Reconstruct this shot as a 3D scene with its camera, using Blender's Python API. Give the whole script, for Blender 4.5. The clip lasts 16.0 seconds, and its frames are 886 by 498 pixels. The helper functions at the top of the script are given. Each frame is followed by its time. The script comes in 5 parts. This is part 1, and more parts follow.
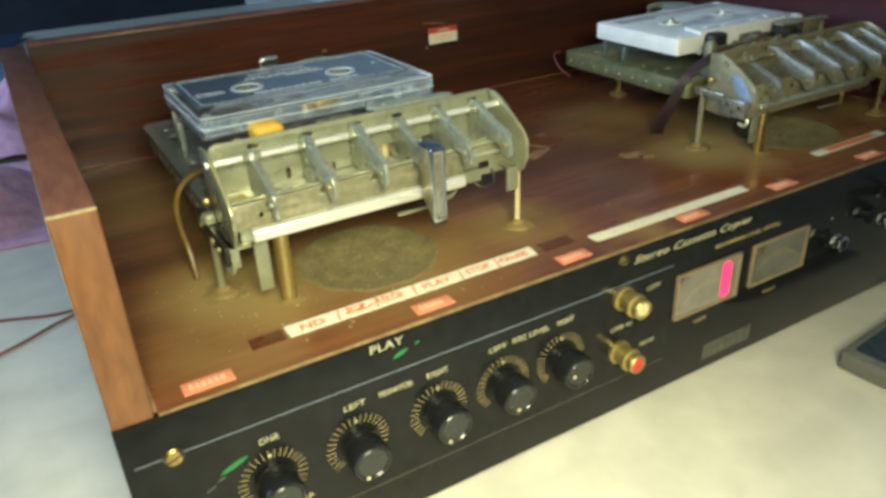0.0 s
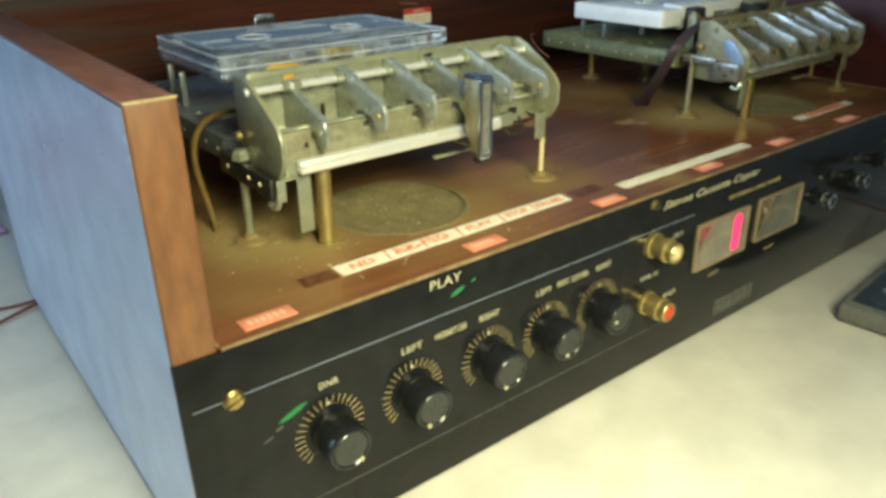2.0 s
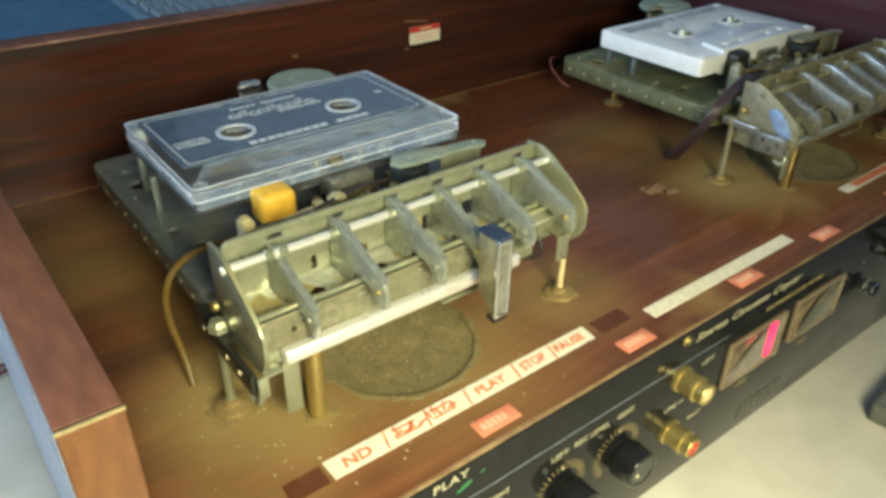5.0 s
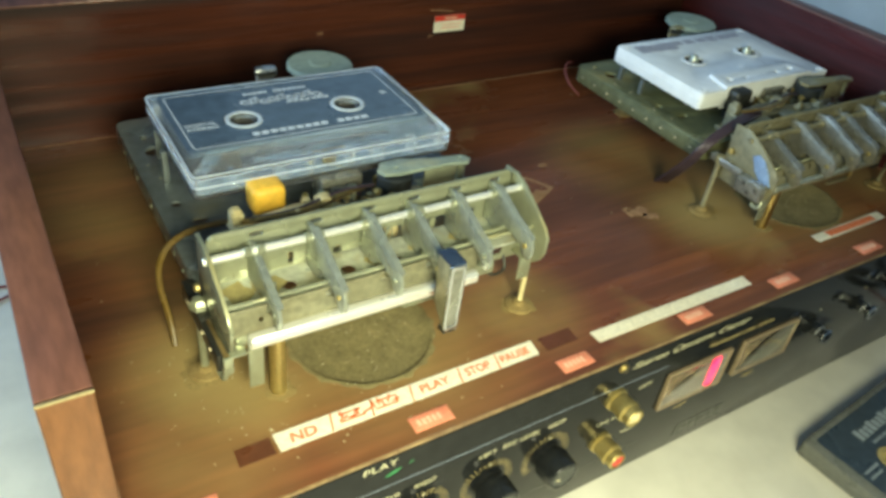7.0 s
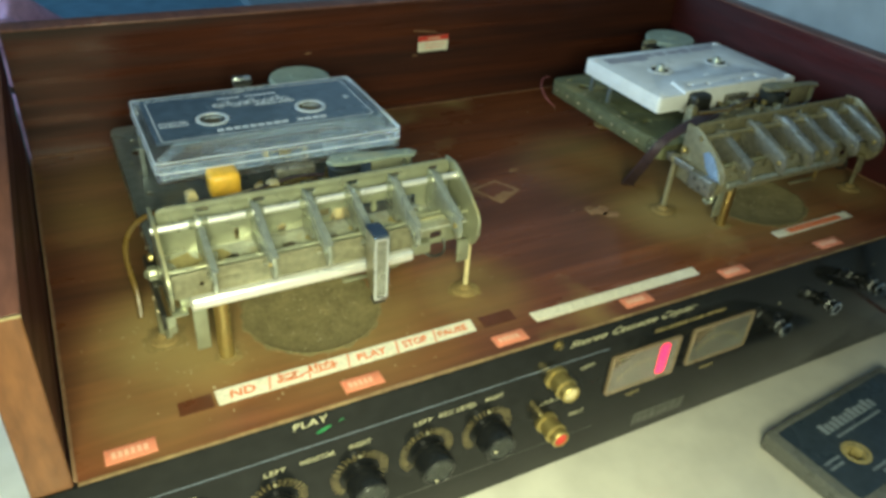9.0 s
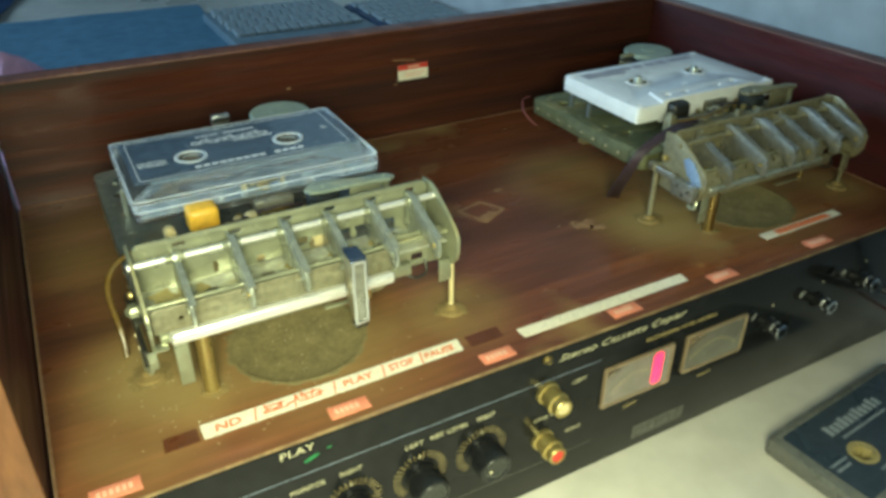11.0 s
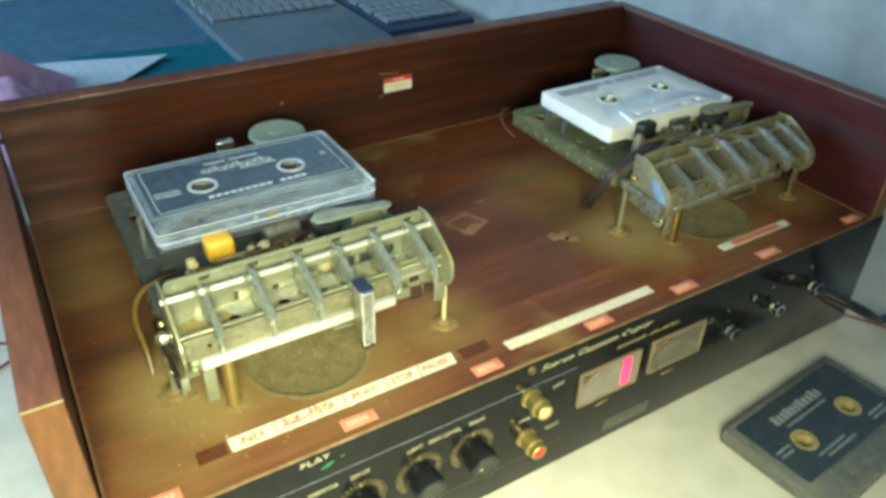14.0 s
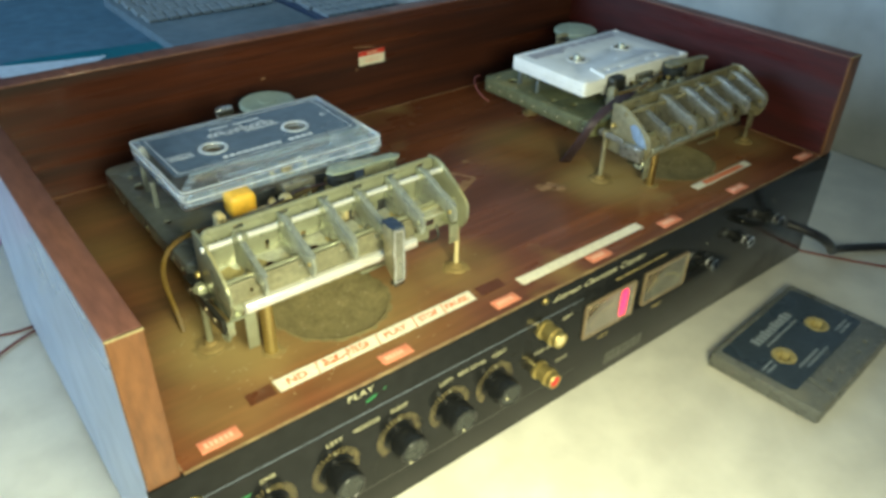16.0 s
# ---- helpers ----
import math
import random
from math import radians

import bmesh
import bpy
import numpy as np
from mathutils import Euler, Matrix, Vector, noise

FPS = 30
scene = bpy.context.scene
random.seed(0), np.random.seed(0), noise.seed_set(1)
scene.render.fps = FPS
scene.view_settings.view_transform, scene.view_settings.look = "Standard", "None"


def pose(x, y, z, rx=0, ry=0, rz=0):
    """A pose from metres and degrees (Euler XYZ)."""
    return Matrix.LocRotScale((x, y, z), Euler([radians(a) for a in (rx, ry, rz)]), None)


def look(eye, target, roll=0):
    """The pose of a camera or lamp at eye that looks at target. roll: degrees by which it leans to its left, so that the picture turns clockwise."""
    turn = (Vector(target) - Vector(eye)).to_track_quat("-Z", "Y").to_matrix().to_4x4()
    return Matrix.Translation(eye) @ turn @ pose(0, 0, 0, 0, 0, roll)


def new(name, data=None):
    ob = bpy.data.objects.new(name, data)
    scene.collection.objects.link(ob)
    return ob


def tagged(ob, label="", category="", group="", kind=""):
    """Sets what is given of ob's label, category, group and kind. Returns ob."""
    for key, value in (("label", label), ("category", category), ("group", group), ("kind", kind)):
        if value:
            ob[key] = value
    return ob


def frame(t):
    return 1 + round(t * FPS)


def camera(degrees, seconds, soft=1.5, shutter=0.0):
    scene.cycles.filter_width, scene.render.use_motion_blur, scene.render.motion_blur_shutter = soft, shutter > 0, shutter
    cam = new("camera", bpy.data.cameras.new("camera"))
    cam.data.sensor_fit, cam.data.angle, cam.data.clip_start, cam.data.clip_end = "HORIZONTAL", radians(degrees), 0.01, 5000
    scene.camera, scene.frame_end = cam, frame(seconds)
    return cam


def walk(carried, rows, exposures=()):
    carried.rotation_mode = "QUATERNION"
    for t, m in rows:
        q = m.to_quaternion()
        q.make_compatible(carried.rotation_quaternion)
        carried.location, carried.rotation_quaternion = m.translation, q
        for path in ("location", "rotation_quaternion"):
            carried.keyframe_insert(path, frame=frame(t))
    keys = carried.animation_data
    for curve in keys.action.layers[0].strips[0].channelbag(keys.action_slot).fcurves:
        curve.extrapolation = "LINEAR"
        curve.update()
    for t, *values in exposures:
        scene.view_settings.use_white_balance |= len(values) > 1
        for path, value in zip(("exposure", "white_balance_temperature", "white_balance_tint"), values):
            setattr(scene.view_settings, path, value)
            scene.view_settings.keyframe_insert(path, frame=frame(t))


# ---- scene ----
cam = camera(61.26, 16.0, soft=3.5)
PATH = [
    (0, (0.0010, -0.1882, 0.2452), (0.2187, 0.1994, 0.0165), -2.77),
    (0.5, (-0.0112, -0.1813, 0.2306), (0.2345, 0.1982, 0.0171), -1.85),
    (1, (-0.0256, -0.1779, 0.2228), (0.2417, 0.1905, 0.0159), -1.33),
    (1.5, (-0.0409, -0.1702, 0.2139), (0.2315, 0.1935, 0.0052), -1.10),
    (2, (-0.0433, -0.1628, 0.2108), (0.2357, 0.1965, 0.0032), -0.72),
    (2.5, (-0.0402, -0.1505, 0.2203), (0.2326, 0.2072, 0.0019), -0.54),
    (3, (-0.0286, -0.1325, 0.2314), (0.2381, 0.2189, -0.0041), -0.43),
    (3.5, (-0.0150, -0.1149, 0.2485), (0.2512, 0.2294, 0.0024), -1.03),
    (4, (-0.0078, -0.1123, 0.2603), (0.2603, 0.2231, 0.0041), -0.22),
    (4.2, (-0.0070, -0.1086, 0.2603), (0.2588, 0.2266, 0.0071), -0.38),
    (6.3, (0.0009, -0.1155, 0.2957), (0.2472, 0.2067, 0.0093), 6.08),
    (6.5, (0.0026, -0.1184, 0.2999), (0.2490, 0.2048, 0.0087), 7.03),
    (7, (0.0057, -0.1252, 0.3008), (0.2411, 0.2017, 0.0045), 7.96),
    (7.5, (0.0096, -0.1352, 0.3000), (0.2353, 0.1984, 0.0037), 8.60),
    (8, (0.0146, -0.1537, 0.3024), (0.2249, 0.1961, 0.0135), 7.37),
    (8.5, (0.0207, -0.1662, 0.2999), (0.2257, 0.1916, 0.0171), 6.34),
    (9, (0.0301, -0.1755, 0.2978), (0.2372, 0.1873, 0.0230), 4.40),
    (9.2, (0.0310, -0.1736, 0.2955), (0.2408, 0.1871, 0.0255), 4.31),
    (11.3, (0.0403, -0.1835, 0.2938), (0.2447, 0.1921, 0.0389), 0.03),
    (11.5, (0.0406, -0.1833, 0.2986), (0.2454, 0.1935, 0.0415), 0.32),
    (12, (0.0369, -0.1855, 0.3182), (0.2382, 0.1868, 0.0520), 1.01),
    (12.5, (0.0358, -0.1859, 0.3327), (0.2432, 0.1793, 0.0614), 2.12),
    (13, (0.0359, -0.1841, 0.3366), (0.2491, 0.1753, 0.0620), 2.62),
    (13.5, (0.0320, -0.1861, 0.3338), (0.2459, 0.1711, 0.0569), 1.90),
    (14, (0.0212, -0.1882, 0.3337), (0.2411, 0.1643, 0.0556), 1.62),
    (14.5, (0.0024, -0.1841, 0.3323), (0.2312, 0.1642, 0.0560), 1.55),
    (15, (-0.0142, -0.1861, 0.3254), (0.2238, 0.1559, 0.0489), 1.60),
    (15.5, (-0.0238, -0.1887, 0.3196), (0.2261, 0.1477, 0.0468), 1.76),
    (16, (-0.0291, -0.1900, 0.3168), (0.2343, 0.1365, 0.0448), 1.28),
]
EXPOSURES = [(0, -0.17, 6500, 10), (0.8, -0.1, 6500, 10), (1.5, -0.18, 6500, 10), (2.5, -0.3, 6600, 13), (3.2, -0.3, 6900, 25), (4, -0.22, 6800, 20), (7, 0.07, 6350, 7), (8, -0.33, 6400, 2), (9, -0.25, 6250, 0), (11.5, 0.05, 6250, 0), (12.5, 0.38, 6250, 1), (14, 0.3, 6350, 2), (16, 0.04, 6500, 5)]
walk(cam, [(t, look(eye, target, roll)) for t, eye, target, roll in PATH], EXPOSURES)

# ---- world, lights ----
world = bpy.data.worlds.new("world")
scene.world = world
world.use_nodes = True
wn = world.node_tree
sky = wn.nodes.new("ShaderNodeTexSky")
sky.sky_type, sky.sun_disc = "NISHITA", False
sky.sun_elevation, sky.sun_rotation = radians(35), radians(250)
wn.links.new(sky.outputs[0], wn.nodes["Background"].inputs[0])
wn.nodes["Background"].inputs[1].default_value = 0.06


def area_lamp(name, eye, target, size, power, colour, size_y=None, spread=180):
    data = bpy.data.lights.new(name, "AREA")
    data.energy, data.color, data.size = power, colour, size
    if size_y:
        data.shape, data.size_y = "RECTANGLE", size_y
    data.spread = radians(spread)
    ob = new(name, data)
    ob.matrix_world = look(eye, target)
    return ob


area_lamp("torch_light", (0.015, -0.250, 0.290), (0.105, -0.030, 0.065), 0.12, 1.13, (1.0, 0.985, 0.64), spread=102)
area_lamp("window_light", (-1.45, 0.75, 0.75), (0.1, 0.15, 0.1), 1.0, 32.0, (0.47, 0.70, 1.0), 0.9)

# ---- building helpers; shapes are drawn in millimetres ----
MM = Matrix.Scale(0.001, 4)


def finish(name, mesh, material, parent=None, label="", m=None, smooth=35):
    mesh.materials.clear()
    mesh.materials.append(material)
    if smooth:
        for poly in mesh.polygons:
            poly.use_smooth = True
        mesh.set_sharp_from_angle(angle=radians(smooth))
    ob = new(name, mesh)
    ob.parent = parent
    if m is not None:
        ob.matrix_basis = m
    if label:
        ob["label"] = label
    return ob


def part(name, bm, material, parent=None, label="", m=None, smooth=35):
    """One bmesh, drawn in millimetres, as one mesh object."""
    mesh = bpy.data.meshes.new(name)
    bmesh.ops.transform(bm, matrix=MM, verts=bm.verts)
    bm.to_mesh(mesh)
    bm.free()
    return finish(name, mesh, material, parent, label, m, smooth)


def thing(name, label, category, at=(0, 0, 0), rz=0.0, group="", kind=""):
    ob = new(name)
    ob.empty_display_size = 0.02
    ob.matrix_basis = pose(*at, 0, 0, rz)
    return tagged(ob, label, category, group, kind)


def boxes(*specs, bevel=0.0, seg=2):
    """Boxes (x0, y0, z0, x1, y1, z1) in one bmesh."""
    bm = bmesh.new()
    for x0, y0, z0, x1, y1, z1 in specs:
        one = bmesh.new()
        bmesh.ops.create_cube(one, size=1.0)
        for v in one.verts:
            v.co = Vector(((x0 + x1) / 2 + v.co.x * (x1 - x0), (y0 + y1) / 2 + v.co.y * (y1 - y0), (z0 + z1) / 2 + v.co.z * (z1 - z0)))
        if bevel:
            bmesh.ops.bevel(one, geom=one.edges[:], offset=bevel, segments=seg, profile=0.5, affect="EDGES", clamp_overlap=True)
        add(bm, one)
    return bm


def add(bm, other):
    mesh = bpy.data.meshes.new("tmp")
    other.to_mesh(mesh)
    other.free()
    bm.from_mesh(mesh)
    bpy.data.meshes.remove(mesh)
    return bm


def turned(bm, m):
    bmesh.ops.transform(bm, matrix=m, verts=bm.verts)
    return bm


def lathe(profile, n=32, m=None):
    """A round body from (radius, height) pairs, about z."""
    bm = bmesh.new()
    rings = []
    for r, z in profile:
        if r < 1e-6:
            rings.append([bm.verts.new((0, 0, z))])
        else:
            rings.append([bm.verts.new((r * math.cos(2 * math.pi * k / n), r * math.sin(2 * math.pi * k / n), z)) for k in range(n)])
    for a, b in zip(rings, rings[1:]):
        for k in range(n):
            j = (k + 1) % n
            if len(a) == 1 and len(b) == 1:
                continue
            if len(a) == 1:
                bm.faces.new((a[0], b[j], b[k]))
            elif len(b) == 1:
                bm.faces.new((a[k], a[j], b[0]))
            else:
                bm.faces.new((a[k], a[j], b[j], b[k]))
    bmesh.ops.recalc_face_normals(bm, faces=bm.faces[:])
    return turned(bm, m) if m is not None else bm


def along(p, q):
    """A turn and shift that lays the z axis from p towards q."""
    return Matrix.Translation(p) @ (Vector(q) - Vector(p)).to_track_quat("Z", "Y").to_matrix().to_4x4()


def rod(p, q, r, n=16, edge=0.2):
    length = (Vector(q) - Vector(p)).length
    return lathe([(0, 0), (r - edge, 0), (r, edge), (r, length - edge), (r - edge, length), (0, length)], n, along(p, q))


def from_curve(curve):
    ob = bpy.data.objects.new("tmp", curve)
    scene.collection.objects.link(ob)
    mesh = bpy.data.meshes.new_from_object(ob.evaluated_get(bpy.context.evaluated_depsgraph_get()))
    bpy.data.objects.remove(ob)
    bpy.data.curves.remove(curve)
    bm = bmesh.new()
    bm.from_mesh(mesh)
    bpy.data.meshes.remove(mesh)
    return bm


def slab(outlines, depth, edge=0.0):
    """Flat outlines, the first the rim and the rest holes, given a depth upwards from z = 0."""
    curve = bpy.data.curves.new("tmp", "CURVE")
    curve.dimensions, curve.fill_mode = "2D", "BOTH"
    curve.extrude, curve.bevel_depth, curve.bevel_resolution, curve.offset = depth / 2 - edge, edge, 1, -edge
    for line in outlines:
        s = curve.splines.new("POLY")
        s.points.add(len(line) - 1)
        for point, (x, y) in zip(s.points, line):
            point.co = (x, y, 0, 1)
        s.use_cyclic_u = True
    bm = from_curve(curve)
    bmesh.ops.remove_doubles(bm, verts=bm.verts, dist=0.001)
    return turned(bm, Matrix.Translation((0, 0, depth / 2)))


def circle(cx, cy, r, n=32):
    return [(cx + r * math.cos(2 * math.pi * k / n), cy + r * math.sin(2 * math.pi * k / n)) for k in range(n)]


def rounded(x0, y0, x1, y1, r, n=6):
    out = []
    for cx, cy, a in ((x1 - r, y1 - r, 0), (x0 + r, y1 - r, 90), (x0 + r, y0 + r, 180), (x1 - r, y0 + r, 270)):
        out += [(cx + r * math.cos(radians(a + 90 * k / n)), cy + r * math.sin(radians(a + 90 * k / n))) for k in range(n + 1)]
    return out


def tube(points, r, n=3, smooth_u=8):
    curve = bpy.data.curves.new("tmp", "CURVE")
    curve.dimensions, curve.bevel_depth, curve.bevel_resolution, curve.resolution_u, curve.use_fill_caps = "3D", r, n, smooth_u, True
    s = curve.splines.new("NURBS")
    s.points.add(len(points) - 1)
    for point, co in zip(s.points, points):
        point.co = (*co, 1)
    s.use_endpoint_u, s.order_u = True, min(4, len(points))
    return from_curve(curve)


def lettering(text, height, depth=0.06, shear=0.0, spacing=1.0, thick=0.0, width=None):
    """Raised letters in the plane z = 0, starting at the origin, capitals of the given height."""
    curve = bpy.data.curves.new("tmp", "FONT")
    curve.body, curve.size, curve.extrude, curve.shear, curve.space_character, curve.offset = text, height / 0.7, depth / 2, shear, spacing, thick
    curve.resolution_u = 3
    bm = from_curve(curve)
    if width:
        xs = [v.co.x for v in bm.verts]
        k = width / (max(xs) - min(xs))
        turned(bm, Matrix.Diagonal((k, 1, 1, 1)))
    return bm


UPRIGHT = Matrix(((1, 0, 0, 0), (0, 0, -1, 0), (0, 1, 0, 0), (0, 0, 0, 1)))


def facing(x, y, z):
    """Turns what is drawn in the xy plane to stand upright and face -y, at a place in millimetres."""
    return Matrix.Translation((x, y, z)) @ UPRIGHT


# ---- materials ----
def material(name, colour, rough=0.5, metal=0.0, second=None, scale=60.0, amount=0.5, stretch=(1, 1, 1), bump=0.0, bump_scale=300.0,
             dust=None, dust_amount=0.0, dust_scale=25.0, coat=0.0, clear=0.0, ior=1.45, rough_var=0.15, detail=5.0, specular=0.5, patches=()):
    """A surface with a coarse and a fine variation of colour, uneven gloss, relief, and an optional dusting on faces that look up."""
    mat = bpy.data.materials.new(name)
    mat.use_nodes = True
    nt = mat.node_tree
    n, ln = nt.nodes, nt.links
    p = n["Principled BSDF"]
    p.inputs["Metallic"].default_value, p.inputs["IOR"].default_value = metal, ior
    p.inputs["Transmission Weight"].default_value, p.inputs["Coat Weight"].default_value = clear, coat
    p.inputs["Specular IOR Level"].default_value = specular
    geo = n.new("ShaderNodeNewGeometry")
    where = n.new("ShaderNodeVectorMath")
    where.operation = "MULTIPLY"
    where.inputs[1].default_value = stretch
    ln.new(geo.outputs["Position"], where.inputs[0])

    def noisy(size, det=detail):
        t = n.new("ShaderNodeTexNoise")
        t.inputs["Scale"].default_value, t.inputs["Detail"].default_value = size, det
        ln.new(where.outputs[0], t.inputs["Vector"])
        return t

    def ramp(src, low, high):
        r = n.new("ShaderNodeMapRange")
        r.inputs["From Min"].default_value, r.inputs["From Max"].default_value = low, high
        ln.new(src, r.inputs["Value"])
        return r.outputs[0]

    def mix(fac, a, b):
        m = n.new("ShaderNodeMix")
        m.data_type = "RGBA"
        for k, src in ((0, fac), (6, a), (7, b)):
            if isinstance(src, (int, float)):
                m.inputs[k].default_value = src
            elif isinstance(src, tuple):
                m.inputs[k].default_value = (*src, 1)
            else:
                ln.new(src, m.inputs[k])
        return m.outputs[2]

    second = second or tuple(c * 0.65 for c in colour)
    coarse, fine = noisy(scale), noisy(scale * 6.3, 3.0)
    col = mix(ramp(coarse.outputs["Fac"], 0.5 - 0.25, 0.5 + 0.25), colour, second)
    col = mix(amount, colour, col)
    grain = n.new("ShaderNodeMapRange")
    grain.inputs["From Min"].default_value, grain.inputs["From Max"].default_value = 0.3, 0.7
    grain.inputs["To Min"].default_value, grain.inputs["To Max"].default_value = 1 - 0.3 * amount, 1 + 0.15 * amount
    ln.new(fine.outputs["Fac"], grain.inputs["Value"])
    hue = n.new("ShaderNodeVectorMath")
    hue.operation = "SCALE"
    ln.new(col, hue.inputs[0])
    ln.new(grain.outputs[0], hue.inputs["Scale"])
    col = hue.outputs[0]
    rg = n.new("ShaderNodeMapRange")
    rg.inputs["From Min"].default_value, rg.inputs["From Max"].default_value = 0.3, 0.7
    rg.inputs["To Min"].default_value, rg.inputs["To Max"].default_value = max(0.02, rough - rough_var), min(1, rough + rough_var)
    ln.new(coarse.outputs["Fac"], rg.inputs["Value"])
    rough_out = rg.outputs[0]
    if dust:
        sep = n.new("ShaderNodeSeparateXYZ")
        ln.new(geo.outputs["Normal"], sep.inputs[0])
        up = ramp(sep.outputs["Z"], 0.1, 0.9)
        spots = n.new("ShaderNodeTexNoise")
        spots.inputs["Scale"].default_value, spots.inputs["Detail"].default_value = dust_scale, 8.0
        ln.new(geo.outputs["Position"], spots.inputs["Vector"])
        mask = n.new("ShaderNodeMath")
        mask.operation = "MULTIPLY"
        cover = ramp(spots.outputs["Fac"], 0.62 - dust_amount * 0.5, 0.86 - dust_amount * 0.5)
        for px, py, pr, much in patches:
            far = n.new("ShaderNodeVectorMath")
            far.operation = "DISTANCE"
            far.inputs[1].default_value = (px, py, 0.11)
            ln.new(geo.outputs["Position"], far.inputs[0])
            near = n.new("ShaderNodeMapRange")
            near.interpolation_type = "SMOOTHERSTEP"
            for key_, v in (("From Min", pr), ("From Max", pr * 0.1), ("To Max", much)):
                near.inputs[key_].default_value = v
            ln.new(far.outputs["Value"], near.inputs["Value"])
            rough_edge = n.new("ShaderNodeMath")
            rough_edge.operation = "MULTIPLY"
            ln.new(near.outputs[0], rough_edge.inputs[0])
            ln.new(ramp(spots.outputs["Fac"], 0.15, 0.6), rough_edge.inputs[1])
            most = n.new("ShaderNodeMath")
            most.operation = "MAXIMUM"
            ln.new(cover, most.inputs[0])
            ln.new(rough_edge.outputs[0], most.inputs[1])
            cover = most.outputs[0]
        ln.new(up, mask.inputs[0])
        ln.new(cover, mask.inputs[1])
        col = mix(mask.outputs[0], col, dust)
        rr = n.new("ShaderNodeMix")
        ln.new(mask.outputs[0], rr.inputs[0])
        ln.new(rough_out, rr.inputs[2])
        rr.inputs[3].default_value = 0.9
        rough_out = rr.outputs[0]
    ln.new(col, p.inputs["Base Color"])
    ln.new(rough_out, p.inputs["Roughness"])
    if bump:
        relief = noisy(bump_scale)
        b = n.new("ShaderNodeBump")
        b.inputs["Strength"].default_value, b.inputs["Distance"].default_value = bump, 0.001
        ln.new(relief.outputs["Fac"], b.inputs["Height"])
        ln.new(b.outputs[0], p.inputs["Normal"])
    return mat


def glowing(name, colour, strength):
    mat = bpy.data.materials.new(name)
    mat.use_nodes = True
    p = mat.node_tree.nodes["Principled BSDF"]
    p.inputs["Base Color"].default_value = (*colour, 1)
    p.inputs["Emission Color"].default_value, p.inputs["Emission Strength"].default_value = (*colour, 1), strength
    return mat


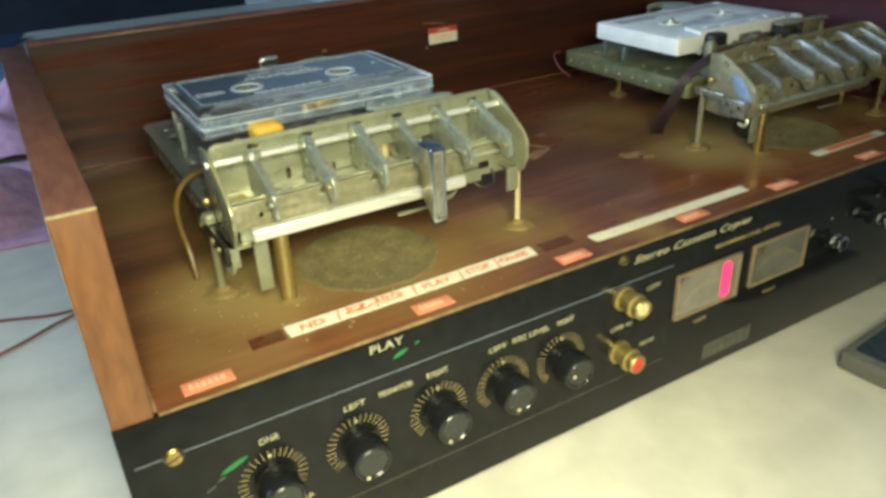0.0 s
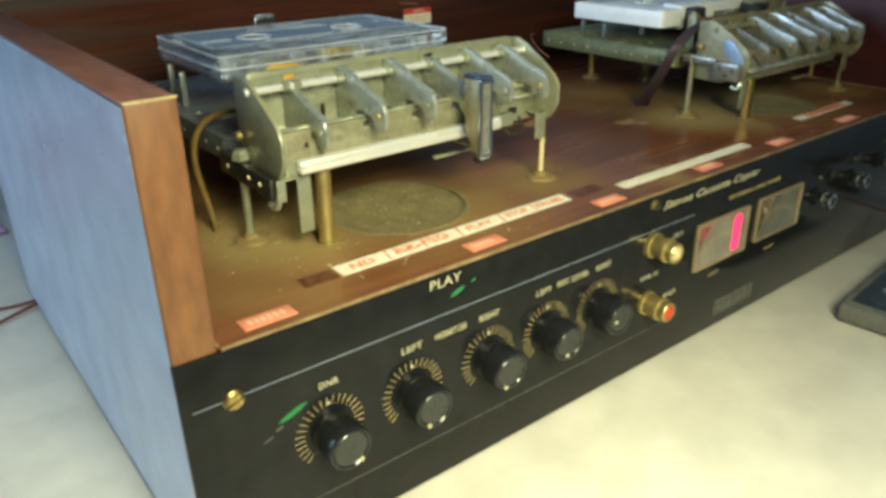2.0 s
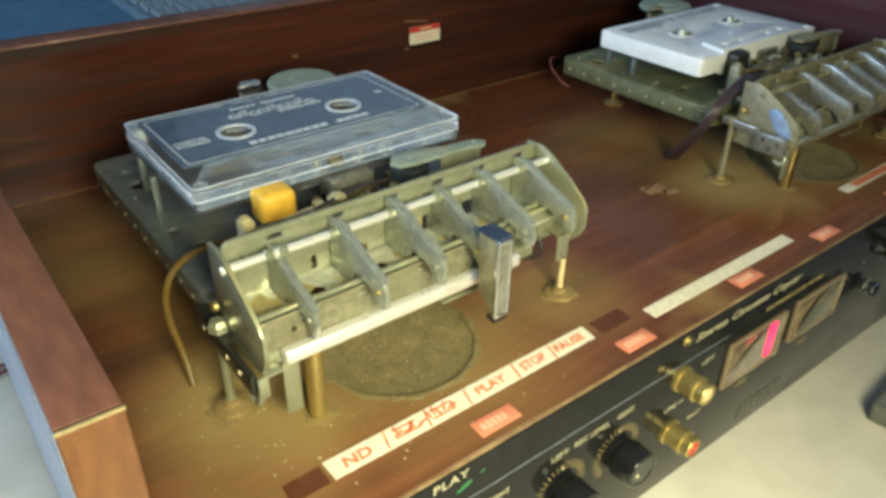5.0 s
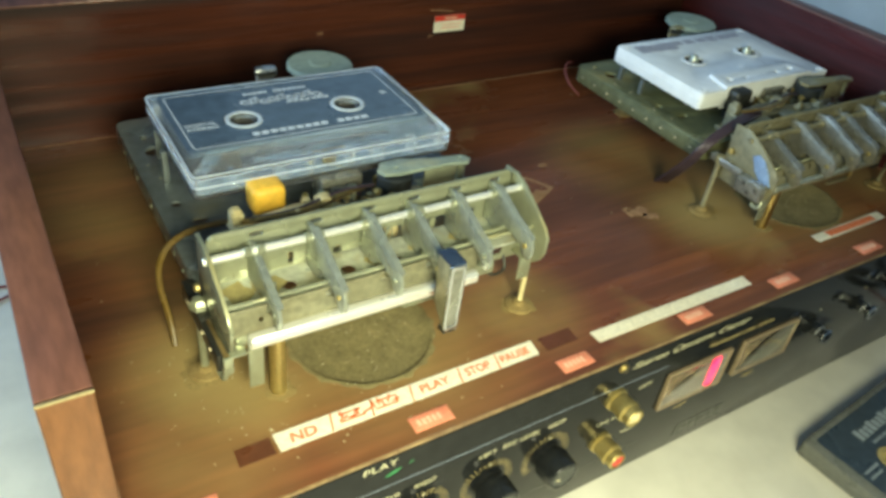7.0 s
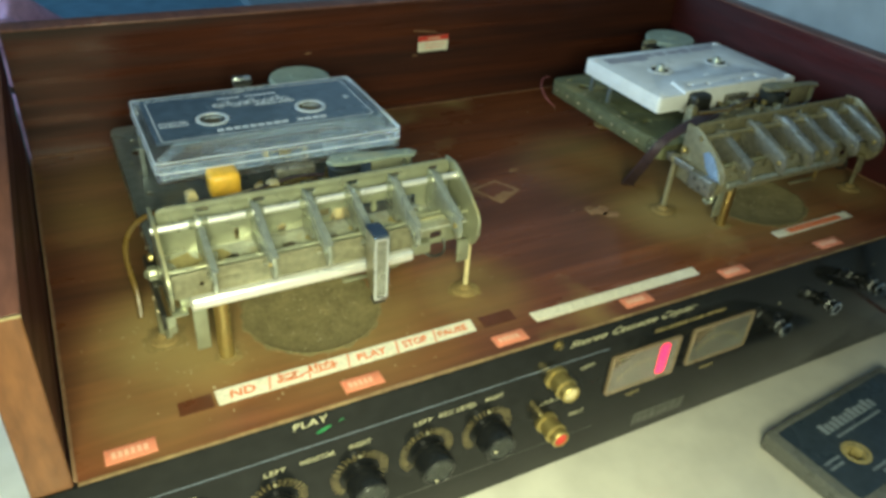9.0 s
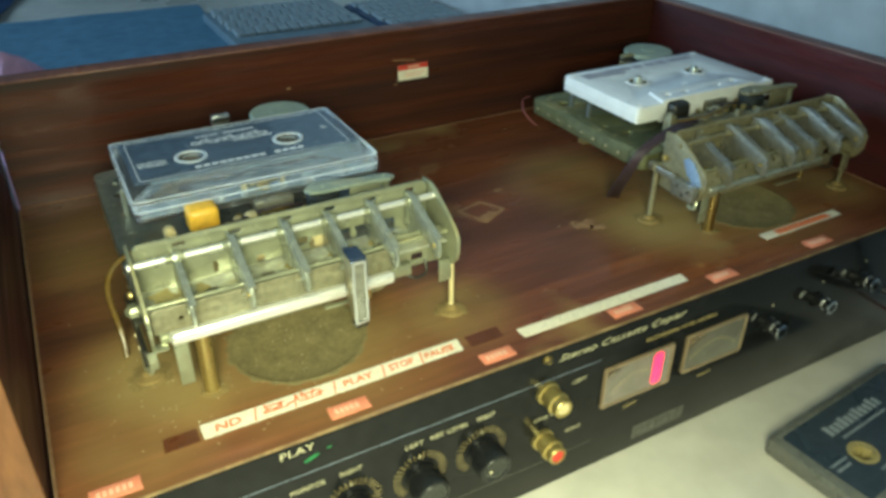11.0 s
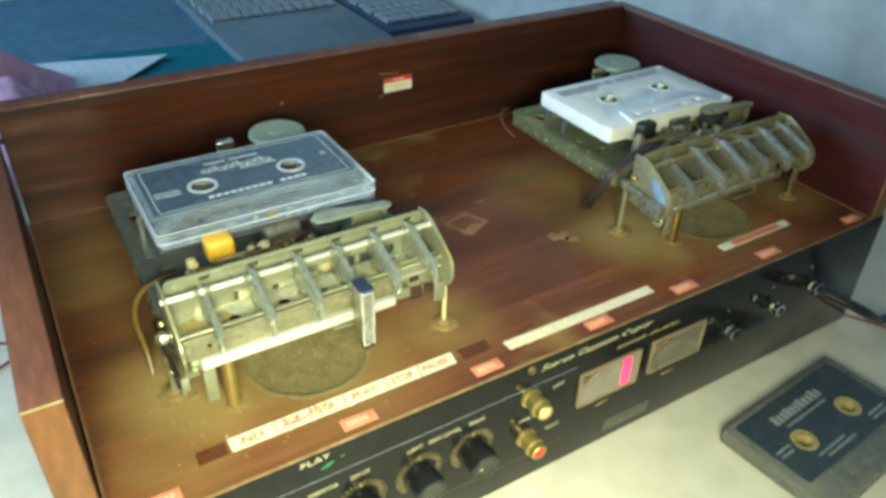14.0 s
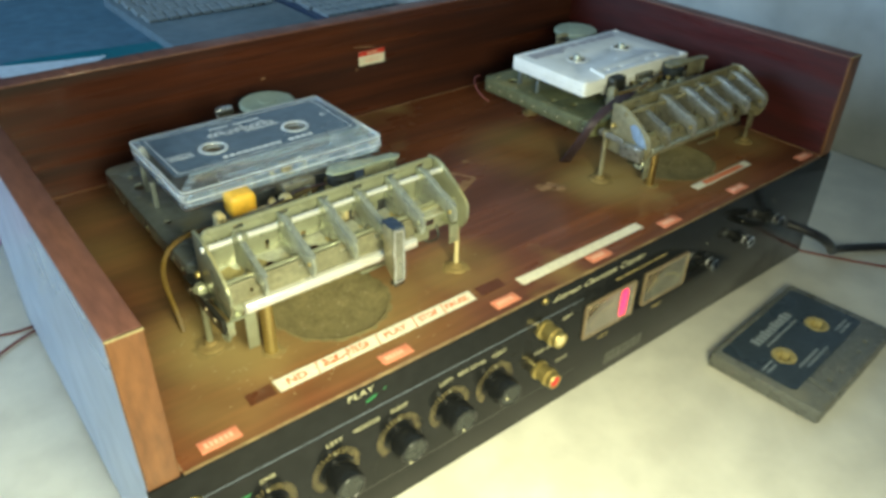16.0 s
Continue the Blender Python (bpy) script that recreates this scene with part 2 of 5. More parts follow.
DUST = (0.42, 0.33, 0.13)
M = dict(
    veneer=material("dark_wood_veneer", (0.100, 0.029, 0.014), 0.34, second=(0.018, 0.008, 0.007), scale=34, amount=1.0, stretch=(0.12, 1, 3.6), bump=0.08, bump_scale=260),
    deck=material("red_brown_laminate", (0.215, 0.068, 0.026), 0.30, second=(0.070, 0.027, 0.014), scale=20, amount=0.95, stretch=(0.2, 2.3, 1), bump=0.05, bump_scale=420, dust=(0.32, 0.235, 0.088), dust_amount=0.10, dust_scale=16,
                  patches=((0.055, 0.055, 0.06, 0.9), (0.105, 0.055, 0.085, 0.8), (0.165, 0.042, 0.04, 0.8), (0.05, 0.17, 0.07, 0.5), (0.10, 0.12, 0.10, 0.6), (0.30, 0.062, 0.055, 0.8), (0.35, 0.07, 0.085, 0.7), (0.41, 0.045, 0.04, 0.6), (0.29, 0.12, 0.06, 0.6), (0.04, 0.03, 0.05, 0.5))),
    side_in=material("red_side_veneer", (0.085, 0.016, 0.016), 0.4, second=(0.03, 0.009, 0.010), scale=30, amount=0.9, stretch=(1, 0.25, 3.0), bump=0.06),
    edge=material("orange_wood_edge", (0.215, 0.094, 0.036), 0.45, second=(0.12, 0.048, 0.02), scale=55, amount=0.85, stretch=(1, 1, 0.3), bump=0.15, bump_scale=500),
    edge_top=material("purple_brown_edging", (0.23, 0.098, 0.062), 0.42, second=(0.12, 0.05, 0.042), scale=60, amount=0.9, stretch=(1, 0.2, 1), bump=0.08),
    laminate=material("grey_blue_laminate", (0.40, 0.44, 0.48), 0.36, second=(0.36, 0.40, 0.44), scale=8, amount=0.5, bump=0.03, bump_scale=500),
    lip=material("worn_tan_lip", (0.33, 0.23, 0.11), 0.55, second=(0.12, 0.06, 0.03), scale=90, amount=1.0),
    worn=material("worn_cream_edge", (0.52, 0.43, 0.22), 0.6, second=(0.18, 0.12, 0.05), scale=120, amount=0.9),
    black=material("glossy_black_panel", (0.010, 0.011, 0.012), 0.09, second=(0.015, 0.015, 0.014), scale=22, amount=0.8, rough_var=0.05, bump=0.02, bump_scale=700, specular=0.2),
    ink=material("cream_print", (0.54, 0.50, 0.32), 0.5, scale=200, amount=0.3),
    ink_gold=material("gold_print", (0.52, 0.40, 0.16), 0.45, scale=200, amount=0.3),
    ink_line=material("pale_blue_line", (0.20, 0.24, 0.31), 0.4, scale=90, amount=0.5),
    ink_grey=material("dull_grey_print", (0.10, 0.10, 0.085), 0.5, scale=300, amount=0.6),
    green=material("green_smear", (0.02, 0.20, 0.06), 0.5, scale=300, amount=0.6),
    knob=material("black_knob_plastic", (0.010, 0.011, 0.012), 0.13, scale=150, amount=0.4, bump=0.03),
    # lighter than the knob: light caught by its glossy end is put into the colour
    knob_end_sheen=material("grey_knob_end_sheen", (0.045, 0.05, 0.046), 0.24, 0.4, scale=150, amount=0.5),
    satin=material("satin_chrome_plate", (0.60, 0.62, 0.62), 0.25, 0.85, second=(0.45, 0.47, 0.47), scale=90, amount=0.5),
    chrome=material("chrome", (0.72, 0.74, 0.76), 0.16, 1.0, scale=150, amount=0.3, rough_var=0.08),
    brass=material("aged_brass", (0.60, 0.45, 0.16), 0.36, 1.0, second=(0.32, 0.22, 0.08), scale=180, amount=0.8),
    gold=material("gold_plated_brass", (0.62, 0.50, 0.20), 0.42, 0.9, second=(0.42, 0.33, 0.12), scale=200, amount=0.6),
    zinc=material("dusty_zinc_sheet", (0.345, 0.36, 0.255), 0.32, 0.5, second=(0.27, 0.275, 0.165), scale=30, amount=0.45, bump=0.015, bump_scale=500, dust=(0.46, 0.39, 0.16), dust_amount=0.12, dust_scale=40),
    pale_zinc=material("pale_zinc_sheet", (0.56, 0.59, 0.52), 0.34, 0.35, second=(0.44, 0.44, 0.30), scale=70, amount=0.7, bump=0.03, dust=(0.46, 0.38, 0.16), dust_amount=0.2, dust_scale=90),
    bar=material("bright_aluminium_trim", (0.92, 0.92, 0.86), 0.28, 0.6, scale=80, amount=0.2, stretch=(0.2, 1, 1), rough_var=0.06),
    lever=material("blue_grey_lever_steel", (0.43, 0.46, 0.40), 0.28, 0.6, second=(0.31, 0.33, 0.26), scale=60, amount=0.7, bump=0.04, dust=(0.42, 0.38, 0.21), dust_amount=0.18, dust_scale=80),
    lever_old=material("dull_brown_lever_steel", (0.34, 0.345, 0.31), 0.3, 0.6, second=(0.19, 0.17, 0.11), scale=60, amount=0.8, bump=0.1, dust=(0.32, 0.27, 0.13), dust_amount=0.28, dust_scale=70),
    green_steel=material("olive_steel_plate", (0.215, 0.225, 0.115), 0.42, 0.5, second=(0.13, 0.14, 0.08), scale=40, amount=0.7, bump=0.05, dust=(0.30, 0.27, 0.13), dust_amount=0.2, dust_scale=45),
    sheet_dirty=material("dust_caked_sheet", (0.27, 0.26, 0.17), 0.5, 0.3, second=(0.15, 0.135, 0.075), scale=70, amount=0.9, bump=0.05, bump_scale=500),
    grime=material("tan_grime", (0.42, 0.35, 0.14), 0.7, second=(0.36, 0.30, 0.13), scale=150, amount=0.9, bump=0.3),
    steel=material("greenish_steel_plate", (0.20, 0.23, 0.235), 0.34, 0.5, second=(0.14, 0.16, 0.16), scale=40, amount=0.7, bump=0.04, dust=(0.30, 0.27, 0.16), dust_amount=0.14, dust_scale=40),
    dark=material("dark_oily_metal", (0.07, 0.07, 0.06), 0.4, 0.7, scale=120, amount=0.7, bump=0.1),
    rust=material("dirty_old_metal", (0.34, 0.32, 0.21), 0.45, 0.45, second=(0.19, 0.16, 0.08), scale=70, amount=0.85, bump=0.10, bump_scale=600, dust=(0.34, 0.29, 0.13), dust_amount=0.34, dust_scale=60),
    blue_glint=material("blue_film", (0.27, 0.38, 0.58), 0.3, 0.2, scale=120, amount=0.5),
    cream=material("cream_plastic", (0.66, 0.56, 0.30), 0.5, scale=140, amount=0.5, dust=DUST, dust_amount=0.3, dust_scale=80),
    yellow=material("yellow_plastic", (0.80, 0.47, 0.05), 0.42, second=(0.66, 0.36, 0.05), scale=90, amount=0.5),
    rubber=material("black_rubber", (0.018, 0.022, 0.022), 0.55, scale=90, amount=0.5, bump=0.1),
    greygreen=material("grey_green_paint", (0.25, 0.30, 0.26), 0.45, second=(0.18, 0.22, 0.19), scale=70, amount=0.6, bump=0.04, dust=(0.36, 0.34, 0.22), dust_amount=0.25, dust_scale=60),
    disc=material("pale_green_disc", (0.36, 0.42, 0.32), 0.5, second=(0.27, 0.32, 0.24), scale=50, amount=0.6, bump=0.05),
    clear=material("clear_plastic", (0.93, 0.96, 0.99), 0.07, scale=90, amount=0.03, clear=0.98, ior=1.42, rough_var=0.03),
    label=material("navy_paper_label", (0.085, 0.122, 0.170), 0.25, second=(0.105, 0.15, 0.205), scale=28, amount=0.7, coat=0.5),
    silver=material("silver_print", (0.70, 0.75, 0.80), 0.4, scale=200, amount=0.4),
    tape=material("brown_tape_pack", (0.03, 0.024, 0.022), 0.3, scale=200, amount=0.4),
    white=material("white_plastic", (0.82, 0.84, 0.84), 0.3, second=(0.79, 0.80, 0.79), scale=20, amount=0.25),
    faded=material("faded_violet_print", (0.36, 0.35, 0.42), 0.5, second=(0.52, 0.50, 0.52), scale=160, amount=0.9),
    paper=material("white_paper_tape", (0.80, 0.76, 0.64), 0.65, second=(0.72, 0.66, 0.50), scale=120, amount=0.6, bump=0.05),
    redink=material("red_marker_ink", (0.70, 0.12, 0.02), 0.6, second=(0.80, 0.28, 0.10), scale=500, amount=0.8),
    pink=material("pink_embossed_tape", (0.74, 0.26, 0.16), 0.45, second=(0.62, 0.20, 0.12), scale=200, amount=0.6),
    pinkink=material("pale_pink_embossing", (0.86, 0.50, 0.36), 0.5, scale=200, amount=0.5),
    red=material("red_print", (0.62, 0.06, 0.04), 0.5, scale=200, amount=0.4),
    residue=material("tape_residue", (0.36, 0.22, 0.12), 0.7, second=(0.25, 0.13, 0.07), scale=220, amount=0.9),
    darkpatch=material("dark_brown_tape", (0.11, 0.036, 0.016), 0.4, scale=120, amount=0.6),
    dirt=material("yellow_dust", (0.28, 0.205, 0.078), 0.95, second=(0.21, 0.14, 0.05), scale=240, amount=0.9, bump=0.5, bump_scale=900),
    feltpad=material("dusty_round_pad", (0.25, 0.205, 0.09), 0.9, second=(0.14, 0.115, 0.05), scale=120, amount=0.9, bump=0.4, bump_scale=1200),
    speck=material("pale_speck", (0.55, 0.48, 0.30), 0.8, scale=300, amount=0.4),
    table=material("cream_tabletop", (0.68, 0.655, 0.57), 0.40, second=(0.62, 0.60, 0.52), scale=7, amount=0.4, bump=0.03, bump_scale=350),
    cable=material("black_cable", (0.016, 0.016, 0.018), 0.4, scale=90, amount=0.4),
    wire_y=material("ochre_wire", (0.15, 0.095, 0.022), 0.3, second=(0.09, 0.055, 0.015), scale=120, amount=0.7),
    wire_r=material("dull_red_wire", (0.22, 0.06, 0.06), 0.5, scale=120, amount=0.5),
    wire_d=material("dark_violet_wire", (0.055, 0.035, 0.045), 0.45, scale=120, amount=0.6),
    meterface=material("grey_meter_face", (0.10, 0.10, 0.085), 0.45, second=(0.065, 0.065, 0.055), scale=90, amount=0.6),
    tan=material("tan_plastic_frame", (0.24, 0.18, 0.11), 0.35, second=(0.16, 0.12, 0.07), scale=100, amount=0.6),
    wall=material("pale_grey_wall", (0.50, 0.52, 0.50), 0.8, second=(0.44, 0.46, 0.45), scale=4, amount=0.6, bump=0.06, bump_scale=120),
    far_wall=material("dark_blue_wall", (0.035, 0.045, 0.06), 0.85, second=(0.025, 0.03, 0.045), scale=3, amount=0.6, bump=0.05, bump_scale=60),
    ceiling=material("off_white_ceiling", (0.55, 0.55, 0.52), 0.9, scale=3, amount=0.4),
    floor=material("grey_floor", (0.22, 0.21, 0.20), 0.6, scale=5, amount=0.5),
    keyboard=material("blue_grey_plastic", (0.17, 0.23, 0.26), 0.5, second=(0.14, 0.20, 0.23), scale=12, amount=0.5),
    navy=material("navy_plastic", (0.03, 0.06, 0.12), 0.45, scale=20, amount=0.5),
    keycap=material("grey_keycap", (0.30, 0.35, 0.36), 0.5, second=(0.24, 0.29, 0.31), scale=60, amount=0.5),
    teal=material("teal_folder_card", (0.012, 0.20, 0.25), 0.5, second=(0.012, 0.17, 0.22), scale=14, amount=0.5),
    blue=material("blue_sheet", (0.12, 0.24, 0.33), 0.6, second=(0.09, 0.19, 0.27), scale=9, amount=0.7),
    sheet=material("white_paper_sheet", (0.74, 0.82, 0.86), 0.7, second=(0.66, 0.76, 0.82), scale=20, amount=0.5),
    cloth=material("pink_cloth", (0.72, 0.42, 0.56), 0.85, second=(0.62, 0.34, 0.50), scale=20, amount=0.7, bump=0.3, bump_scale=700),
    # lit copy of meterface: the lamp's glow on the face is put into the colour
    meterface_lit=material("lamplit_meter_face", (0.19, 0.175, 0.15), 0.4, second=(0.13, 0.12, 0.10), scale=70, amount=0.7),
    # dark blue colour standing for what the chrome key's top reflects
    navy_film=material("dark_blue_key_reflection", (0.035, 0.055, 0.10), 0.22, 0.3, scale=120, amount=0.5),
    meterglow=glowing("pink_meter_lamp", (1.0, 0.02, 0.11), 1.7),
)
M["clear_pane"] = material("meter_window", (0.95, 0.95, 0.95), 0.08, scale=90, amount=0.1, clear=1.0, ior=1.12, rough_var=0.03)

# ---- the room round the table ----
TOP = 28.0  # height of the table top
room = [("floor", (-2600, -2400, -790, 2600, 3200, -740), "floor", "grey floor of the room"),
        ("ceiling", (-2600, -2400, 1900, 2600, 3200, 1950), "ceiling", "off-white ceiling of the room"),
        ("wall_north", (-2600, 1900, -740, 2600, 1960, 1900), "far_wall", "dark blue wall far behind the table"),
        ("wall_south", (-2600, -2460, -740, 2600, -2400, 1900), "wall", "pale grey painted wall"),
        ("wall_west", (-2660, -2400, -740, -2600, 3200, 1900), "wall", "pale grey painted wall")]
for name, spec, mat, label in room:
    tagged(part(name, boxes(spec), M[mat], smooth=0), label, name.split("_")[0], kind="structure")
tagged(part("wall_east", boxes((0, -2600, -760, 60, 1500, 1900)), M["wall"], m=pose(0.695, 0.0, 0.0, 0, 0, 8.2), smooth=0),
       "pale grey painted wall beside the table", "wall", kind="structure")

table = thing("table", "large cream-white table with a smooth laminate top", "table", (0, 0, 0))
part("tabletop", boxes((-900, -620, TOP - 28, 640, 1250, TOP), bevel=3), M["table"], table)
for x, y in ((-850, -570), (560, -570), (-850, 1200), (460, 1200)):
    part("leg", boxes((x - 25, y - 25, -740, x + 25, y + 25, TOP - 28), bevel=2), M["dark"], table, "dark metal leg")

# ---- the copier's cabinet ----
W, D, DECK, RIM, FOOT = 446.0, 240.0, 110.0, 174.5, 34.0
copier = thing("cassette_copier", "old wooden cassette copier cabinet with glossy black front panel", "cassette copier")
BACK = 227.0


def side_panel(x0, x1, outer):
    """A side board with a slightly rounded rim, faced with laminate outside, veneer inside and edging at the rim and front."""
    board = part("side_panel", boxes((x0 + 0.8, 1.2, FOOT, x1 - 0.8, D, RIM - 1.2)), M["side_in"], copier, "red-brown side board", smooth=0)
    out = (x0 - 0.2, 1.4, FOOT - 1, x0 + 0.8, D + 0.4, RIM - 1.3) if outer < 0 else (x1 - 0.8, 1.4, FOOT - 1, x1 + 0.2, D + 0.4, RIM - 1.3)
    part("facing", boxes(out), M["laminate"], board, "grey-blue laminate facing")
    part("front_edging", boxes((x0 - 0.1, -0.2, DECK - 1.0, x1 + 0.1, 1.6, RIM - 0.1), bevel=0.75, seg=3), M["edge"], board, "orange-brown front edging")
    part("rim_edging", boxes((x0 - 0.1, 1.35, RIM - 1.2, x1 + 0.1, D + 0.3, RIM), bevel=0.5), M["edge_top"], board, "worn purple-brown rim edging")
    part("worn_corner", boxes((x0 - 0.2, -0.35, RIM - 0.55, x1 + 0.2, 0.5, RIM + 0.1), bevel=0.2), M["worn"], board, "pale worn corner of the edging")
    return board


side_panel(-1.0, 10.4, -1)
side_panel(W - 11.5, W, 1)
back = part("back_panel", boxes((11.5, BACK, FOOT, W - 11.5, D, RIM + 1)), M["veneer"], copier, "dark red-brown veneered back board", smooth=0)
part("rim_edging", boxes((11.7, BACK - 0.2, RIM + 1, W - 11.7, D + 0.2, RIM + 2.2), bevel=0.4), M["edge_top"], back)
WELLS = ((102.5, 53.5), (349.5, 53.5))
deck = part("deck_board", turned(slab([[(11.5, 0.6), (W - 11.5, 0.6), (W - 11.5, BACK), (11.5, BACK)]] + [circle(x, y, 27.0, 48) for x, y in WELLS], 9.0), Matrix.Translation((0, 0, DECK - 9))), M["deck"], copier, "dusty red-brown laminate deck", smooth=0)
part("deck_lip", boxes((11.5, -0.4, DECK - 1.7, W - 11.5, 0.6, DECK), bevel=0.3), M["lip"], deck, "worn tan front lip")
part("bottom_board", boxes((11.5, 8, FOOT, W - 11.5, BACK, FOOT + 6)), M["veneer"], copier, smooth=0)
for x, y in ((24, 26), (W - 24, 26), (24, D - 26), (W - 24, D - 26)):
    part("rubber_foot", lathe([(0, TOP), (7.5, TOP), (8.5, TOP + 1), (8, FOOT), (0, FOOT)], 20, Matrix.Translation((x, y, 0))), M["rubber"], copier, "black rubber foot")

# front panel, with its print
PY = -0.9
panel = part("front_panel", boxes((-1.4, PY, FOOT - 2, W + 0.4, 1.2, DECK - 0.8), bevel=0.3), M["black"], copier, "glossy black front panel with cream lettering")


def printed(text, x, z, height, width=None, mat="ink", shear=0.0, thick=0.0, parent=None):
    return part("lettering", lettering(text, height, 0.08, shear, width=width, thick=thick, spacing=1.08), M[mat], parent or panel, m=Matrix.Translation((x / 1000, (PY - 0.03) / 1000, z / 1000)) @ UPRIGHT, smooth=0)


printed("PLAY", 77.0, 104.6, 3.1, 12.0)
printed("DNR", 37.0, 86.2, 2.25, 6.4)
printed("LEFT", 65.8, 86.2, 2.25, 7.6)
printed("MONITOR", 78.8, 86.4, 2.25, 12.8)
printed("RIGHT", 97.2, 86.4, 2.25, 8.4)
printed("LEFT", 123.2, 86.8, 2.25, 7.4)
printed("REC LEVEL", 133.6, 87.2, 2.25, 16.4)
printed("RIGHT", 154.2, 87.2, 2.25, 8.0)
printed("LEFT", 200.2, 87.4, 1.9, 7.0)
printed("LINE IN", 182.0, 73.8, 1.9, 10.8)
printed("RIGHT", 199.0, 60.8, 1.9, 8.0)
printed("Stereo Cassette Copier", 191.5, 102.2, 3.3, 68.0, "ink", 0.4, 0.0)
printed("RECORDING LEVEL METERS", 238.5, 95.0, 1.8, 41.0, "ink_gold")
printed("LEFT", 231.0, 60.4, 1.7, 7.4, "ink_gold")
printed("RIGHT", 276.0, 60.4, 1.7, 8.0, "ink_gold")
printed("dB", 47.5, 57.0, 1.9, 4.0, "ink_gold")
part("printed_line", boxes((1.5, PY - 0.08, 94.5, 214.0, PY + 0.1, 94.82)), M["ink_line"], panel, "thin pale blue line")
part("printed_line", boxes((1.5, PY - 0.08, 48.6, 214.0, PY + 0.1, 48.9)), M["ink_grey"], panel, "faint grey line")
badge = boxes(*[(241 + k * 4.2, PY - 0.15, 39.2, 244.3 + k * 4.2, PY + 0.1, 43.8) for k in range(7)], bevel=0.1)
part("badge", add(badge, boxes((239.5, PY - 0.1, 37.4, 271, PY + 0.1, 45.4))), M["ink_grey"], panel, "dull grey worn maker's badge")
for x, z, a, b in ((28.5, 82.5, 4.6, 0.9), (24.0, 79.2, 1.4, 0.35), (20.5, 77.0, 1.7, 0.3), (88.0, 101.0, 2.9, 0.75), (94.5, 103.0, 1.0, 0.3)):
    smear = slab([[(a * math.cos(t / 9 * math.pi) * (1 + 0.15 * math.sin(3 * t)), b * math.sin(t / 9 * math.pi)) for t in range(18)]], 0.08)
    green = b > 0.5 or x > 90
    part("smear", turned(smear, facing(x, PY - 0.02, z) @ Matrix.Rotation(0.35, 4, "Z")), M["green" if green else "ink_grey"], panel, "green paint smear" if green else "grey scratch", smooth=0)
random.seed(5)
for x, z, r in ((12.4, 94.2, 3.0), (185.8, 106.0, 2.2)):
    head = part("panel_screw", lathe([(0, 0), (r, 0), (r, 0.5), (r * 0.75, 1.3), (0, 1.6)], 24, facing(x, PY, z)), M["brass"], panel, "brass screw head")
    part("slot", boxes((-r * 0.9, -0.25, 1.15, r * 0.9, 0.25, 1.75)), M["dark"], head, m=Matrix.Translation((x / 1000, PY / 1000, z / 1000)) @ UPRIGHT @ pose(0, 0, 0, 0, 0, 20))


TICK = []


def rotary_knob(x, z, dot):
    knob = part("rotary_knob", lathe([(0, 0), (6.6, 0), (6.8, 2.0), (6.2, 2.4), (6.2, 2.9), (7.2, 3.2), (7.3, 3.7), (7.0, 11.0), (6.6, 11.7), (6.0, 11.9), (5.6, 11.5), (0, 11.4)], 40, facing(x, PY, z)), M["knob"], copier, "glossy black round knob")
    part("cap", lathe([(0, 11.45), (5.5, 11.45), (5.2, 11.75), (0, 11.6)], 32, facing(x, PY, z)), M["knob_end_sheen"], knob, "grey end cap, lightened for the light it catches")
    part("pointer", lathe([(0, 11.6), (0.75, 11.6), (0.65, 12.0), (0, 12.1)], 12, facing(x + dot[0], PY, z + dot[1])), M["ink"], knob, "cream pointer dot")
    for k in range(24):
        a = radians(-30 + 255 * k / 23)
        m = Matrix.Translation((x / 1000, (PY - 0.02) / 1000, z / 1000)) @ UPRIGHT @ Matrix.Rotation(a, 4, "Z")
        if not TICK:
            TICK.append(part("tick_mark", boxes((8.4, -0.09, 0, 11.6, 0.09, 0.08)), M["ink_gold"], panel, "thin gold printed tick mark", m, smooth=0).data)
        else:
            mark = new("tick_mark", TICK[0])
            mark.parent, mark.matrix_basis = panel, m
    part("dial_dot", lathe([(0, 0), (0.62, 0), (0.62, 0.1), (0, 0.1)], 12, facing(x, PY - 0.02, z + 9.4)), M["ink"], panel, smooth=0)


for x, dot in ((39.6, (3.2, -5.0)), (69.6, (-2.2, -5.4)), (101.4, (-2.4, -5.3)), (129.2, (-1.0, -4.6)), (156.6, (-2.6, -0.6))):
    rotary_knob(x, 71.4, dot)


def phono_jack(x, z, core):
    jack = part("phono_jack", lathe([(0, 0), (5.2, 0), (5.2, 1.6), (4.4, 2.0), (4.4, 6.5), (4.9, 6.7), (4.9, 8.2), (4.1, 8.6), (4.1, 11.6), (3.8, 12.0), (3.2, 12.0), (3.1, 10.8), (0, 10.8)], 28, facing(x, PY, z)), M["gold"], copier, "gold-plated round phono jack")
    part("core", lathe([(0, 10.8), (3.0, 10.8), (2.8, 11.7), (0.9, 11.8), (0.8, 11.0), (0, 11.0)], 20, facing(x, PY, z)), M[core], jack, "red core" if core == "red" else "yellowed core")


phono_jack(187.0, 88.8, "cream")
phono_jack(186.6, 63.2, "red")


